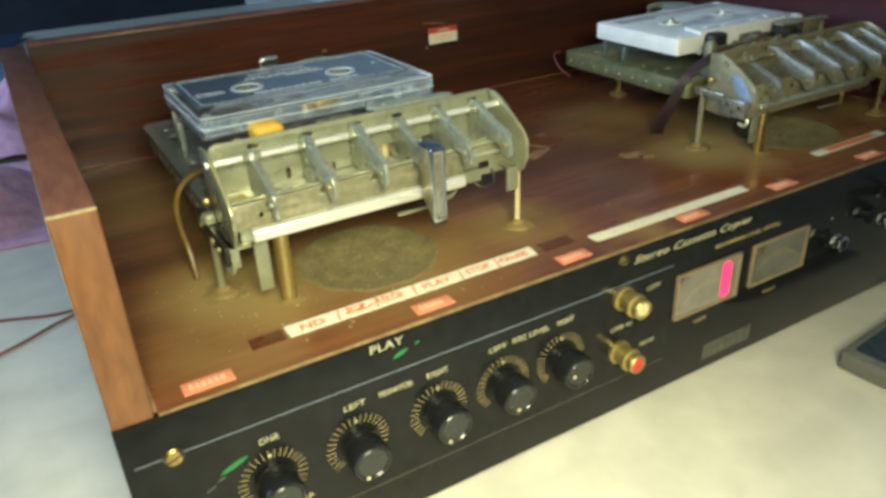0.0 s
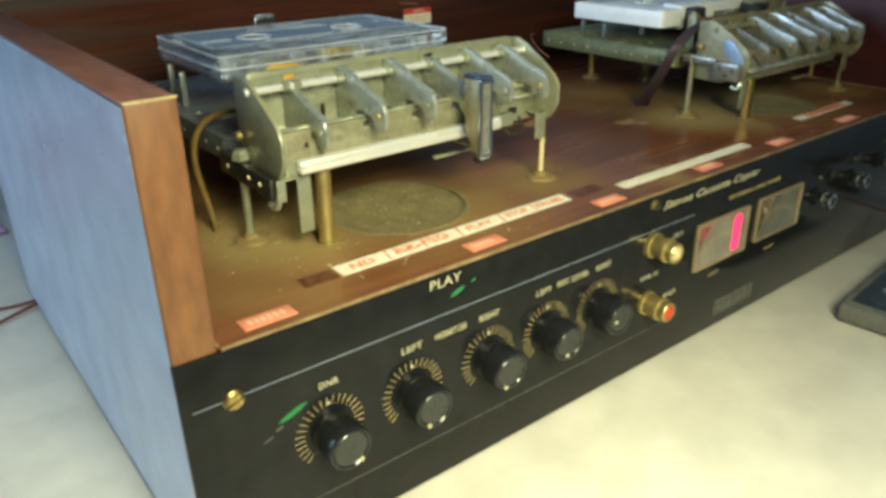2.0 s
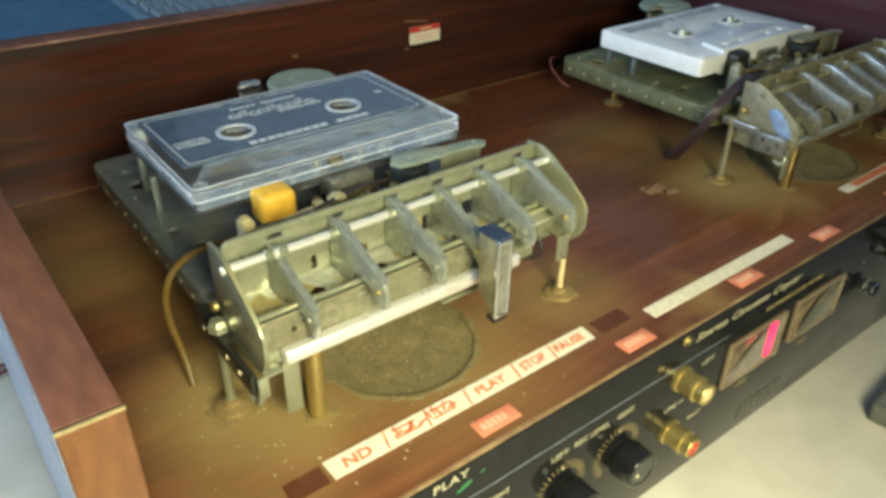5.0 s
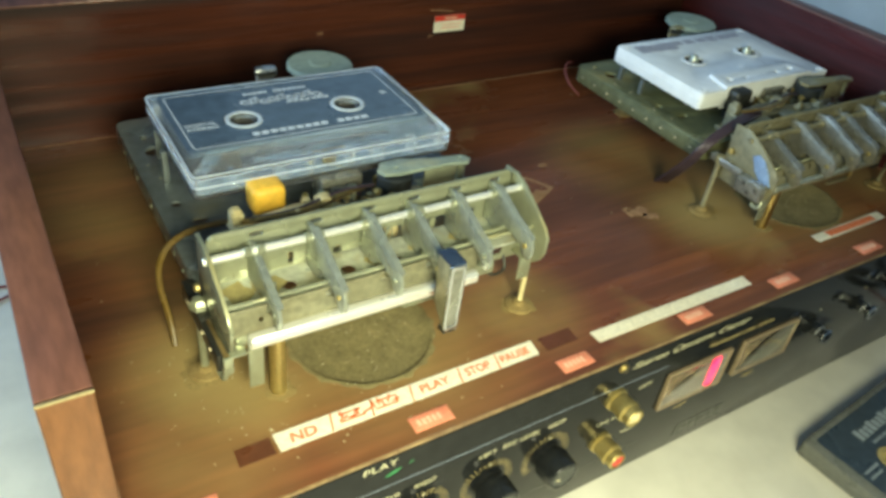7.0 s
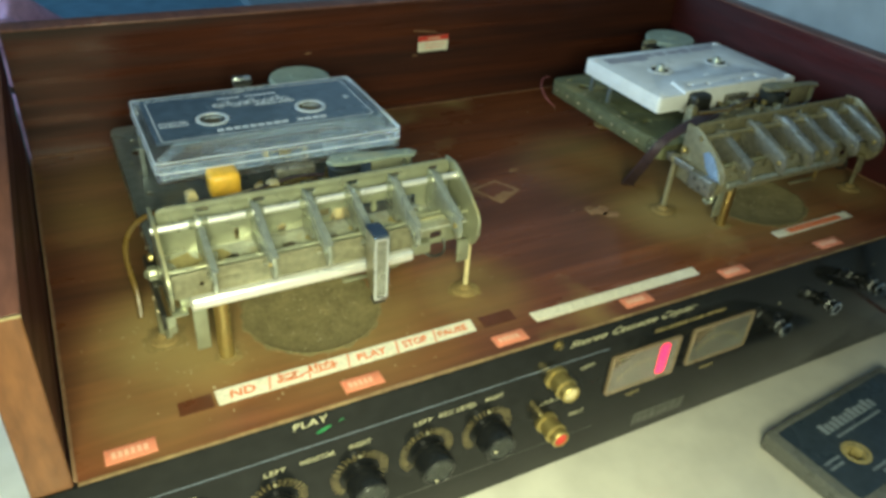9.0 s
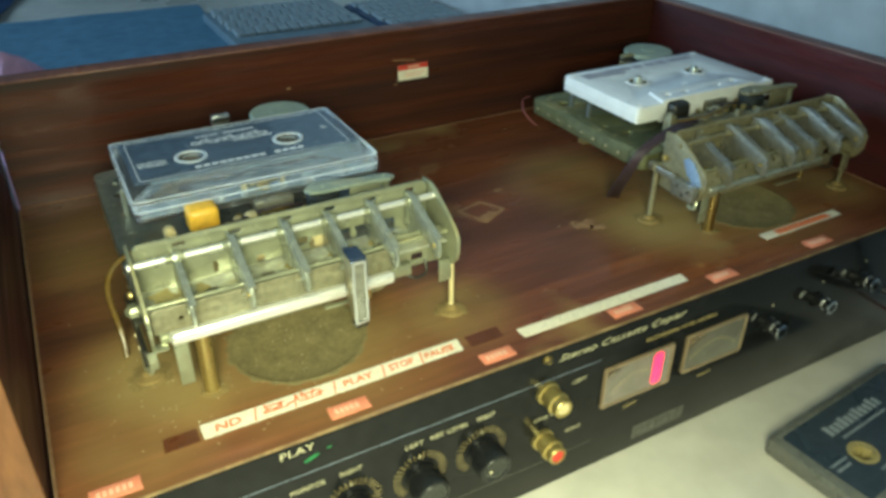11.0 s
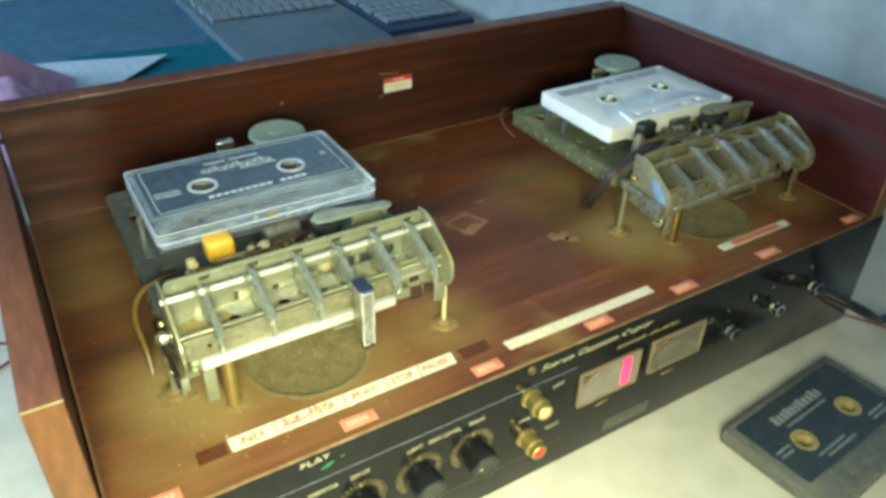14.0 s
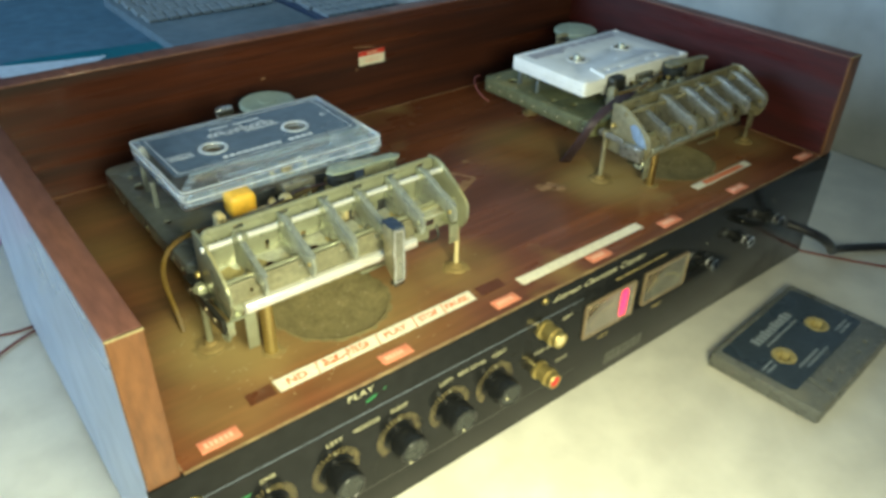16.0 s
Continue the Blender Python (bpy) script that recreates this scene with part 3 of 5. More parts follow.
def level_meter(x0, z0, x1, z1, lit):
    """A small moving-needle meter behind a clear window in a tan plastic frame."""
    frame_ = part("level_meter", slab([rounded(x0, z0, x1, z1, 1.0), rounded(x0 + 1.2, z0 + 1.2, x1 - 1.2, z1 - 1.2, 0.5)], 1.5, 0.3), M["tan"], copier,
                  "level meter in a tan plastic frame, lit pink" if lit else "unlit grey level meter in a tan plastic frame", m=Matrix.Translation((0, PY / 1000, 0)) @ UPRIGHT)
    part("meter_face", boxes((x0 + 1.1, -0.5, z0 + 1.1, x1 - 1.1, -0.1, z1 - 1.1)), M["meterface_lit" if lit else "meterface"], frame_, m=UPRIGHT.inverted(), smooth=0)
    arc = bmesh.new()
    for k in range(13):
        a = radians(140 - 100 * k / 12)
        cx, cz = (x0 + x1) / 2 + 17 * math.cos(a), z0 - 2 + 15 * math.sin(a)
        add(arc, boxes((cx - 0.14, -0.62, cz - 0.8, cx + 0.14, -0.52, cz + 0.8)))
    part("scale", arc, M["ink_gold"], frame_, m=UPRIGHT.inverted(), smooth=0)
    part("needle", rod(((x0 + x1) / 2, -0.7, z0 + 3), ((x0 + x1) / 2 - 8, -0.7, z1 - 6), 0.12, 6, 0.04), M["ink_grey"], frame_, "thin needle", m=UPRIGHT.inverted())
    if lit:
        part("lamp", turned(slab([rounded(x1 - 11.0, z0 + 2.4, x1 - 5.6, z1 - 2.4, 2.0, 5)], 0.3, 0.1), facing(0, -0.6, 0)), M["meterglow"], frame_, "glowing pink lamp", m=UPRIGHT.inverted())
    pane = part("window", boxes((x0 + 1.1, -1.35, z0 + 1.1, x1 - 1.1, -1.05, z1 - 1.1), bevel=0.1), M["clear_pane"], frame_, "clear plastic window", m=UPRIGHT.inverted())
    pane.visible_shadow = False


level_meter(216.5, 67.0, 255.5, 89.0, True)
level_meter(263.0, 68.0, 301.0, 89.5, False)

for x, z in ((318.0, 77.5), (353.0, 80.0), (385.0, 83.0)):
    sock = part("headphone_socket", lathe([(0, 0), (4.4, 0), (4.4, 0.8), (3.0, 1.2), (2.6, 5.5), (2.2, 6.0), (2.2, 8.8), (1.6, 9.0), (0, 8.4)], 24, facing(x, PY, z)), M["knob"], copier, "small black socket with a chrome collar")
    part("collar", lathe([(2.2, 7.4), (3.7, 7.4), (3.9, 7.9), (3.9, 8.7), (3.5, 9.1), (2.3, 9.1)], 24, facing(x, PY, z)), M["chrome"], sock, "chrome collar")
    part("nut", lathe([(2.4, 4.4), (3.6, 4.4), (3.6, 5.2), (2.4, 5.2)], 6, facing(x, PY, z)), M["satin"], sock, "dull metal nut")
    part("dot", lathe([(0, 0), (0.6, 0), (0.6, 0.1), (0, 0.1)], 10, facing(x + 1, PY - 0.02, z + 10)), M["ink"], panel, smooth=0)

# paper and embossed labels on the deck
def deck_strip(corners, mat, name, label, lift=0.0, thick=0.22):
    return part(name, turned(slab([corners], thick), Matrix.Translation((0, 0, DECK + 0.02 + lift))), M[mat], deck, label, smooth=0)


strip = deck_strip([(57.0, 15.2), (157.2, 15.6), (158.2, 22.8), (56.8, 22.4)], "paper", "label_strip", "white paper strip lettered in red marker")
z = DECK + 0.24


def marker(text, x, y, h, w):
    part("handwriting", turned(lettering(text, h, 0.08, 0.1, width=w, thick=0.12), Matrix.Translation((x, y, z))), M["redink"], strip, smooth=0)


marker("ND", 61.0, 17.0, 3.6, 9.0)
marker("PLAY", 108.0, 17.4, 3.4, 12.0)
marker("STOP", 126.6, 17.4, 3.6, 10.5)
random.seed(11)
marker("PAUSE", 141.6, 17.6, 3.2, 13.0)
for x0, x1 in ((78.0, 88.0), (91.0, 100.5)):
    scrawl = bmesh.new()
    for k in range(6):
        x = x0 + (x1 - x0) * k / 6
        add(scrawl, turned(boxes((0, -0.35, 0, random.uniform(2.6, 4.2), 0.35, 0.08)), Matrix.Translation((x, 17.6 + random.uniform(0, 1.4), z)) @ Matrix.Rotation(radians(random.choice((80, 95, 60, 15, 10))), 4, "Z")))
    add(scrawl, boxes((x0, 17.4, z, x1 - 1, 18.0, z + 0.08), (x0 + 0.5, 20.4, z, x1 - 1.5, 21.0, z + 0.08)))
    part("handwriting", scrawl, M["redink"], strip, "unreadable red handwriting", smooth=0)["kind"] = "stuff"
rules = bmesh.new()
for x in (74.5, 89.0, 104.0, 123.5, 139.5):
    add(rules, turned(boxes((-0.28, 0, 0, 0.28, 7.0, 0.08)), Matrix.Translation((x, 15.5, z)) @ Matrix.Rotation(-0.25, 4, "Z")))
tagged(part("dividing_stroke", rules, M["redink"], strip, smooth=0), kind="stuff")
deck_strip([(182.8, 10.8), (270.6, 10.6), (271.0, 16.4), (182.4, 16.6)], "paper", "label_strip", "blank yellowed white paper strip")
short = deck_strip([(331.2, 19.4), (386.6, 19.6), (386.8, 25.2), (331.0, 24.6)], "paper", "label_strip", "white paper strip with a red lettered band")
part("red_band", boxes((340.5, 20.3, DECK + 0.24, 379.5, 24.2, DECK + 0.29)), M["pink"], short, "worn red band", smooth=0)
part("handwriting", turned(lettering("RECORDER", 2.8, 0.08, 0.0, width=36.0, thick=0.14), Matrix.Translation((342.0, 20.9, DECK + 0.31))), M["redink"], short, smooth=0)
for x0, x1 in ((19.8, 35.2), (98.0, 112.8), (160.0, 174.2), (223.0, 237.8), (279.6, 294.8), (343.4, 359.0), (417.2, 431.0)):
    tape = part("embossed_label", boxes((x0, 3.4, DECK, x1, 9.6, DECK + 0.4), bevel=0.12), M["pink"], deck, "faded pink embossed plastic label")
    part("embossing", boxes(*[(x0 + 2 + k * 1.9, 5.2, DECK + 0.4, x0 + 3.3 + k * 1.9, 7.8, DECK + 0.55) for k in range(int((x1 - x0 - 4) / 1.9))]), M["pinkink"], tape, "unreadable raised lettering", smooth=0)["kind"] = "stuff"
for quad in ([(44, 15), (55.6, 15.2), (55.6, 22), (44.4, 21.6)], [(161, 15.4), (176, 15.6), (176.4, 22.6), (161.4, 22.4)]):
    deck_strip(quad, "darkpatch", "brown_tape", "dark brown piece of tape", thick=0.12)

# dust gathered along the joints of the deck
seam_dust = boxes((11.5, BACK - 0.7, DECK, W - 11.5, BACK, DECK + 0.35), (10.5, 1.0, DECK, 11.6, BACK - 1, DECK + 0.5), (W - 12.2, 1.0, DECK, W - 11.5, BACK - 1, DECK + 0.45), bevel=0.15, seg=1)
part("joint_dust", seam_dust, M["residue"], deck, "pale dust along the joint of deck and boards")

# sticker and scratches on the back board
st = part("price_sticker", boxes((231.3, BACK - 0.3, 145.0, 251.8, BACK + 0.1, 154.6)), M["paper"], back, "small white sticker with a red band", smooth=0)
part("red_band", boxes((231.3, BACK - 0.38, 151.4, 251.8, BACK - 0.28, 154.6)), M["red"], st, smooth=0)
part("printed_bar", boxes((236, BACK - 0.38, 147.0, 248, BACK - 0.28, 147.7), (236, BACK - 0.38, 149.0, 250, BACK - 0.28, 149.6), (238, BACK - 0.42, 152.4, 246, BACK - 0.36, 153.6)), M["pinkink"], st, "unreadable printed bars", smooth=0)
part("scratch", tube([(228, BACK - 0.2, 158.4), (234, BACK - 0.2, 158.0), (243, BACK - 0.2, 156.6)], 0.35), M["residue"], back, "pale scratch over the sticker")
part("scratch", boxes((160, BACK - 0.2, 151, 163, BACK + 0.1, 151.8), (228, BACK - 0.2, 143, 231, BACK + 0.1, 143.6)), M["residue"], back, "small pale chip")["kind"] = "stuff"

# marks left on the deck
random.seed(3)
ring = slab([[(211, 117), (228, 121.5), (236, 108), (219, 99)], [(213.6, 116), (227, 119.6), (233, 108.6), (219.6, 101.4)]], 0.15)
part("tape_residue", turned(ring, Matrix.Translation((0, 0, DECK))), M["residue"], deck, "square outline of tape residue", smooth=0)
for cx, cy, s in ((226, 106, 5.5), (219, 103, 3.4), (262, 74, 6.5), (266, 69, 5.0), (258, 78, 3.0), (244, 128, 3.0), (300, 34, 1.6)):
    blot = [(cx + s * (0.6 + 0.6 * random.random()) * math.cos(k * 0.5236), cy + 0.6 * s * (0.5 + 0.8 * random.random()) * math.sin(k * 0.5236)) for k in range(12)]
    part("tape_residue", turned(slab([blot], 0.12), Matrix.Translation((0, 0, DECK))), M["residue"], deck, "pale scrap of old tape residue", smooth=0)


def crumbs(name, n, spread, parent, mat, label):
    bm = bmesh.new()
    for _ in range(n):
        x, y, z0 = spread()
        s = random.uniform(0.10, 0.34) * (1.8 if random.random() < 0.06 else 1)
        one = bmesh.new()
        bmesh.ops.create_icosphere(one, subdivisions=1, radius=s)
        turned(one, Matrix.Translation((x, y, z0 + s * 0.3)) @ Matrix.Rotation(random.random() * 3, 4, "Z") @ Matrix.Diagonal((1.4, 0.8, 0.5, 1)))
        add(bm, one)
    return tagged(part(name, bm, M[mat], parent, label, smooth=0), kind="stuff")


def on_deck():
    if random.random() < 0.6:
        return random.gauss(60, 32) % 420 + 14, abs(random.gauss(40, 30)) % 200 + 6, DECK
    return random.uniform(14, 430), random.uniform(6, 220), DECK


crumbs("dust_specks", 260, on_deck, deck, "speck", "pale specks of dirt and dust")

# ---- tape mechanisms ----
ORG = Vector((107.0, 110.0, DECK))


def tape_mechanism(at, label, sheet, plate, dirty):
    mech = thing("tape_mechanism", label, "tape mechanism", at, group="tape mechanisms on the deck")

    def bit(name, bm, mat, label_="", parent=None, smooth=35):
        return part(name, turned(bm, Matrix.Translation(-ORG)), M[mat], parent or mech, label_, smooth=smooth)

    def upright(outline, x, thick):
        """A sheet in the plane of y and z, from (y, z) points, at x."""
        bm = slab([outline], thick, 0.15)
        return turned(bm, Matrix(((0, 0, 1, x), (1, 0, 0, 0), (0, 1, 0, 0), (0, 0, 0, 1))))

    px, py, lever_mat = (46.0, 170.0, "lever_old") if dirty else (48.0, 181.0, "lever")
    base = bit("base_plate", turned(slab([rounded(px, 71, 167, py, 5), circle(57, 152, 3.4, 16), circle(55, 112, 1.8, 14), rounded(57, 98, 63, 101, 1.4, 3), circle(56, 164, 1.5, 12)], 1.6, 0.3), Matrix.Translation((0, 0, 140))), plate, "dusty steel base plate")
    rim = slab([rounded(px, 71, 167, py, 5), rounded(px + 1.4, 72.4, 165.6, py - 1.4, 4)], 7.0, 0.2)
    bit("plate_rim", turned(rim, Matrix.Translation((0, 0, 133.4))), plate, "turned-down plate rim", base)
    studs = bmesh.new()
    for k in range(9):
        if k % 3 != 1 and (dirty or k > 4):
            add(studs, lathe([(0, 0), (0.7, 0), (0.5, 0.3), (0, 0.4)], 8, Matrix.Translation((px + 2.4 + (k * 5) % 7, 78 + k * 10.6, 141.5))))
        add(studs, lathe([(0, 0), (0.7, 0), (0.5, 0.4), (0, 0.5)], 8, Matrix.Translation((px - 0.1, 79 + k * 10.4, 137.0)) @ Matrix.Rotation(radians(-90), 4, "Y")))
    bit("rivet", studs, "speck" if dirty else "zinc", "small bright rivets", base)
    for x, y in ((56, 128), (58, 146), (156, 146), (154, 128)):
        bit("cassette_rest", boxes((x - 1.1, y - 1.1, 141, x + 1.1, y + 1.1, 154.6 if not dirty else 149.2), bevel=0.3), "steel", "thin steel rest")
    for x in (84.75, 127.25):
        sp = bit("reel_spindle", lathe([(0, 141), (2.6, 141), (2.6, 159), (1.4, 162.0), (0, 162.6)], 20, Matrix.Translation((x, 122.9, 0))), "lever", "reel spindle")
        bit("fin", boxes((x - 0.4, 119.9, 152, x + 0.4, 125.9, 161.0), bevel=0.15), "zinc", "", sp)
    # head bridge between cassette and keys
    bit("head_bridge", boxes((66, 66, 141.6, 122, 84, 143.6), (66, 62, 143.4, 74, 70, 149), (92, 64, 143.4, 97, 68, 148), (118, 76, 141.6, 158, 90, 143.2), bevel=0.4), "rust" if dirty else "cream", "cream plastic head bridge")
    head = bit("yellow_block" if not dirty else "dark_block", boxes((74.2, 82.0, 149.0, 86.0, 93.0, 160.0), bevel=2.2, seg=3), "dark" if dirty else "yellow", "dull dark guide block" if dirty else "bright yellow plastic guide block")
    foot = bit("block_foot", boxes((76.0, 78.0, 143.6, 87.0, 90.0, 150.0), (78.6, 75.6, 143.6, 81.0, 78.4, 152.0), (83.6, 75.6, 143.6, 86.6, 78.4, 150.6), bevel=0.6), "dark" if dirty else "cream", "cream lower part of the block", head)
    bit("slot", boxes((81.4, 77.6, 145.4, 82.2, 78.1, 149.4)), "dark", "", foot, smooth=0)
    for x, y, w, h in ((66.5, 74.0, 4.0, 153.0), (90.5, 79.0, 3.2, 154.5), (94.6, 72.5, 4.4, 150.0), (69.0, 66.5, 3.0, 151.0)):
        bit("guide_post", boxes((x, y, 141.6, x + w, y + 3.0, h), (x - 0.8, y - 0.6, 141.6, x + w + 0.8, y + 3.6, 144.6), bevel=0.5), "rust" if dirty else "cream", "small cream plastic post")
    bit("tape_head", boxes((101, 86, 144, 117, 96, 156), (104, 84, 146, 114, 87, 153), bevel=0.7), "lever_old", "dull metal tape head")
    bridge = bit("bridge_plate", turned(slab([[(63, 61), (100, 60.5), (123, 63), (123, 70), (104, 73), (97, 79), (88, 79.5), (72, 77), (63, 77)], circle(70, 69, 2.0, 14), rounded(80, 64, 90, 68, 1, 3), circle(112, 67, 1.5, 12)], 1.4, 0.25), Matrix.Translation((0, 0, 152.6))), "rust" if dirty else "cream", "cream plastic bridge plate")
    for x, y, w, d, h in ((64, 74, 4, 5, 158), (94, 72, 5, 6, 157), (103, 66, 4, 3.5, 156), (84, 70, 3, 3, 156), (116, 64, 5, 4, 155.5)):
        bit("bridge_block", boxes((x, y, 141.6, x + w, y + d, h), (x + 0.6, y + 0.6, h - 0.4, x + w - 0.8, y + d - 1, h + 1.2), bevel=0.4), "rust" if dirty else "cream", "", bridge)
    for k in range(3):
        bit("bridge_wire", tube([(66 + k, 72 + k, 156), (74 + 3 * k, 70 + k, 157 - 0.5 * k), (90, 69 + 2 * k, 156), (104, 74 + k, 157 + k), (112 + 3 * k, 79, 155)], 0.6), ("wire_y", "brass", "wire_d")[k], "thin wire over the bridge", bridge)
    for x, y in ((99.5, 80), (106, 77), (118, 76), (121.5, 71)):
        bit("screw", lathe([(0, 0), (1.7, 0), (1.7, 0.9), (1.1, 1.5), (0, 1.6)], 14, Matrix.Translation((x, y, 153.6))), "gold", "small bright screw", bridge)
        bit("screw_post", rod((x, y, 142), (x, y, 153.8), 1.1, 10), "zinc", "", bridge)
    for x, y, h in ((98, 82, 9), (103, 79, 7), (110, 80, 10), (116, 79, 6), (121, 84, 9), (93, 84, 8)):
        bit("pin", rod((x, y, 143), (x + 0.5, y, 146 + h), 1.2, 10), "brass" if x % 2 else "zinc", "small metal pin")
    for k in range(4):
        y0 = 74 + k * 2.2
        bit("head_wire", tube([(70 + k * 3, 66 + k, 147), (82 + k * 4, 72 + k, 150 - k), (98, y0 + 2, 147 + k), (112 + k * 2, y0 + 6, 149)], 0.55), "wire_y" if k % 2 else "wire_d", "thin head wire")
    # pinch roller arm
    arm = bit("pinch_roller_arm", turned(slab([[(119.5, 80), (121, 76.5), (127, 75.2), (147, 75.5), (155, 73.6), (157.5, 76), (155, 79.5), (142, 81), (131, 85), (123, 84.5)], circle(127, 79, 1.0, 10), circle(153, 77, 0.9, 10)], 1.4, 0.2), Matrix.Translation((0, 0, 159.0))), "rust" if dirty else "greygreen", "grey-green pinch roller arm")
    bit("pinch_roller", lathe([(0, 150), (6.2, 150), (6.6, 150.6), (6.6, 158.0), (6.0, 158.6), (0, 158.6)], 28, Matrix.Translation((126.5, 79, 0))), "rubber", "black rubber pinch roller", arm)
    bit("arm_bracket", boxes((137, 75, 151, 151, 76, 159), (137, 75, 150.6, 151, 82, 151.4), bevel=0.25), "zinc" if not dirty else "rust", "bent bracket", arm)
    coil = [(153.5 + 1.9 * math.cos(k * 0.7854), 76.5 + 1.9 * math.sin(k * 0.7854), 150 + k * 0.17) for k in range(54)]
    bit("spring", tube(coil, 0.32, 2, 3), "zinc", "small coil spring", arm)
    bit("wire_spring", tube([(121, 70, 152), (121, 70, 149), (124, 68.5, 148.4), (140, 71, 150), (153, 74, 152)], 0.45), "chrome", "bent wire spring", arm)
    bit("arm_post", rod((153.5, 76.5, 141), (153.5, 76.5, 159.5), 1.2, 12), "zinc", "", arm)
    # key frame
    drop = 6.0 if dirty else 0.0

    def kbit(name, bm, *rest, **more):
        return bit(name, turned(bm, Matrix.Translation((0, 0, -drop))), *rest, **more)

    back_sheet = turned(slab([rounded(50.5, 141, 162.5, 165.2, 3.0)] + [rounded(x - 2.2, 161.4, x + 2.2, 163.0, 0.7, 3) for x in (66, 85.5, 104.5, 121.5, 138.5, 155)] + [rounded(108, 150, 113, 153, 1, 3), rounded(92, 147, 95, 150, 1, 3)] + [rounded(x - 6.4, 147.5, x - 4.6, 152, 0.7, 3) for x in (82.5, 118.7, 135.7, 152.7)], 1.0, 0.15), facing(0, 57.5, 0))
    frame_ = kbit("key_frame", back_sheet, sheet, "bent grey sheet-metal key frame")
    floor_sheet = slab([rounded(50.5, 0, 162.5, 18.5, 0.6, 2)] + [circle(x, 9, 2.5, 18) for x in (73, 93.5)] + [circle(x, 8.5, 1.6, 14) for x in (111, 128)] + [rounded(x - 5, 13.6, x + 1, 16, 1.0, 3) for x in (147, 158)] + [rounded(x, 2.0, x + 5, 4.2, 0.9, 3) for x in (68, 88)], 0.9, 0.1)
    kbit("floor_sheet", turned(floor_sheet, Matrix.Translation((0, 39.0, 145.6))), "rust" if dirty else "pale_zinc", "perforated floor sheet", frame_)
    apron = Matrix.Translation((0, 37.6, 141.0)) @ Matrix.Rotation(radians(79), 4, "X")
    kbit("front_sheet", turned(slab([rounded(50.4, 0, 138, 8.6, 0.8, 2), circle(60, 4, 0.8, 10)] + [rounded(x, 5.4, x + 2.6, 7.9, 0.6, 2) for x in (62, 81, 100.4, 117.4)], 0.9, 0.12), apron), "rust" if dirty else "sheet_dirty", "sloping front sheet", frame_)
    random.seed(40 + dirty)
    for n, x in enumerate((57, 66, 86, 104, 123, 140, 157)):
        size = 4.0 if n in (2, 3) else 6.6
        blot = [(x + size * (0.5 + 0.6 * random.random()) * math.cos(k * 0.6283), 10.5 + size * (0.5 + 0.7 * random.random()) * math.sin(k * 0.6283)) for k in range(10)]
        kbit("grime", turned(slab([blot], 0.25), Matrix.Translation((0, 39.0, 146.5))), "grime", "caked tan grime", frame_, smooth=0)
    side = [(61, 164.2), (54, 164.8), (49, 163.0), (40, 157.6), (33.4, 153.0), (31.4, 150), (31.4, 143.5), (33.2, 139.5), (36, 136.6), (42, 137.0), (46, 135.4), (61, 136.0)]
    kbit("side_plate", upright(side, 48.6, 1.2), sheet, "curved end plate", frame_)
    kbit("side_plate", upright([(y, max(z_, 135.0)) for y, z_ in side], 162.9, 1.2), sheet, "curved end plate", frame_)
    kbit("side_flange", boxes((164.0, 38, 136, 167.5, 60, 137.2), (164, 40, 137, 165.2, 58, 150), bevel=0.3), sheet, "", frame_)
    kbit("pivot_rod", rod((47.6, 51, 160.6), (165, 51, 160.6), 1.25, 20), "rust" if dirty else "bar", "polished pivot rod")
    kbit("stop_rod", rod((49, 40.6, 149.8), (163, 40.6, 149.8), 0.85, 14), "zinc", "thin stop rod")
    for n, x in enumerate((63.2, 82.5, 101.7, 118.7, 135.7, 152.7)):
        dy, dz = ((3.0, -2.6), (0, 0), (0, 0.4), (1.5, -1.2), (0.4, 0), (0, -0.4))[n]
        shape = [(56, 163.4), (51.5, 163.9), (46, 162.2), (38, 158.8), (30.5, 156.6), (27.6, 155.4), (26.4, 152.6), (26.8, 148.4), (28.6, 146.6), (31.4, 147.6), (33.6, 150.4), (38, 151.4), (43.5, 151.8), (45, 148.0), (49, 146.8), (56, 147.6)]
        lever = kbit("key_lever", upright([(y + dy, z_ + dz) for y, z_ in shape], x - 0.6, 1.2), lever_mat, "flat curved key lever")
        top = [(51.2, 163.9), (46, 162.3), (38, 158.9), (30.5, 156.7), (28.0, 155.4), (28.6, 154.7), (30.8, 155.8), (38, 158.1), (46, 161.5), (51.2, 163.1)]
        kbit("top_flange", upright([(y + dy, z_ + dz) for y, z_ in top], x + 0.5, 1.2 if not dirty else 3.2), lever_mat, "bent top edge of the lever", lever)
        kbit("rivet", rod((x - 1.3, 30.2 + dy, 151.8 + dz), (x + 1.2, 30.2 + dy, 151.8 + dz), 0.95, 12), "gold" if n % 2 else sheet, "small bright rivet", lever)
        kbit("collar", rod((x - 3.2, 51, 160.6), (x - 0.9, 51, 160.6), 1.7, 14), sheet, "", lever)
        kbit("collar", rod((x + 0.7, 51, 160.6), (x + 3.2, 51, 160.6), 1.8, 14), sheet, "", lever)
        kbit("lug", boxes((x + 0.5, 44, 146, x + 4.2, 45, 152), (x + 0.5, 40, 145.2, x + 4.0, 46, 146.0), bevel=0.2), sheet, "bent lug", lever)
    kbit("front_bar", boxes((56.0, 34.4, 140.0, 136.0, 37.0, 143.2) if dirty else (55.0, 33.2, 137.2, 137.2, 37.2, 141.8), bevel=1.2, seg=3), "lever" if dirty else "bar", "dull aluminium trim bar" if dirty else "bright aluminium trim bar")
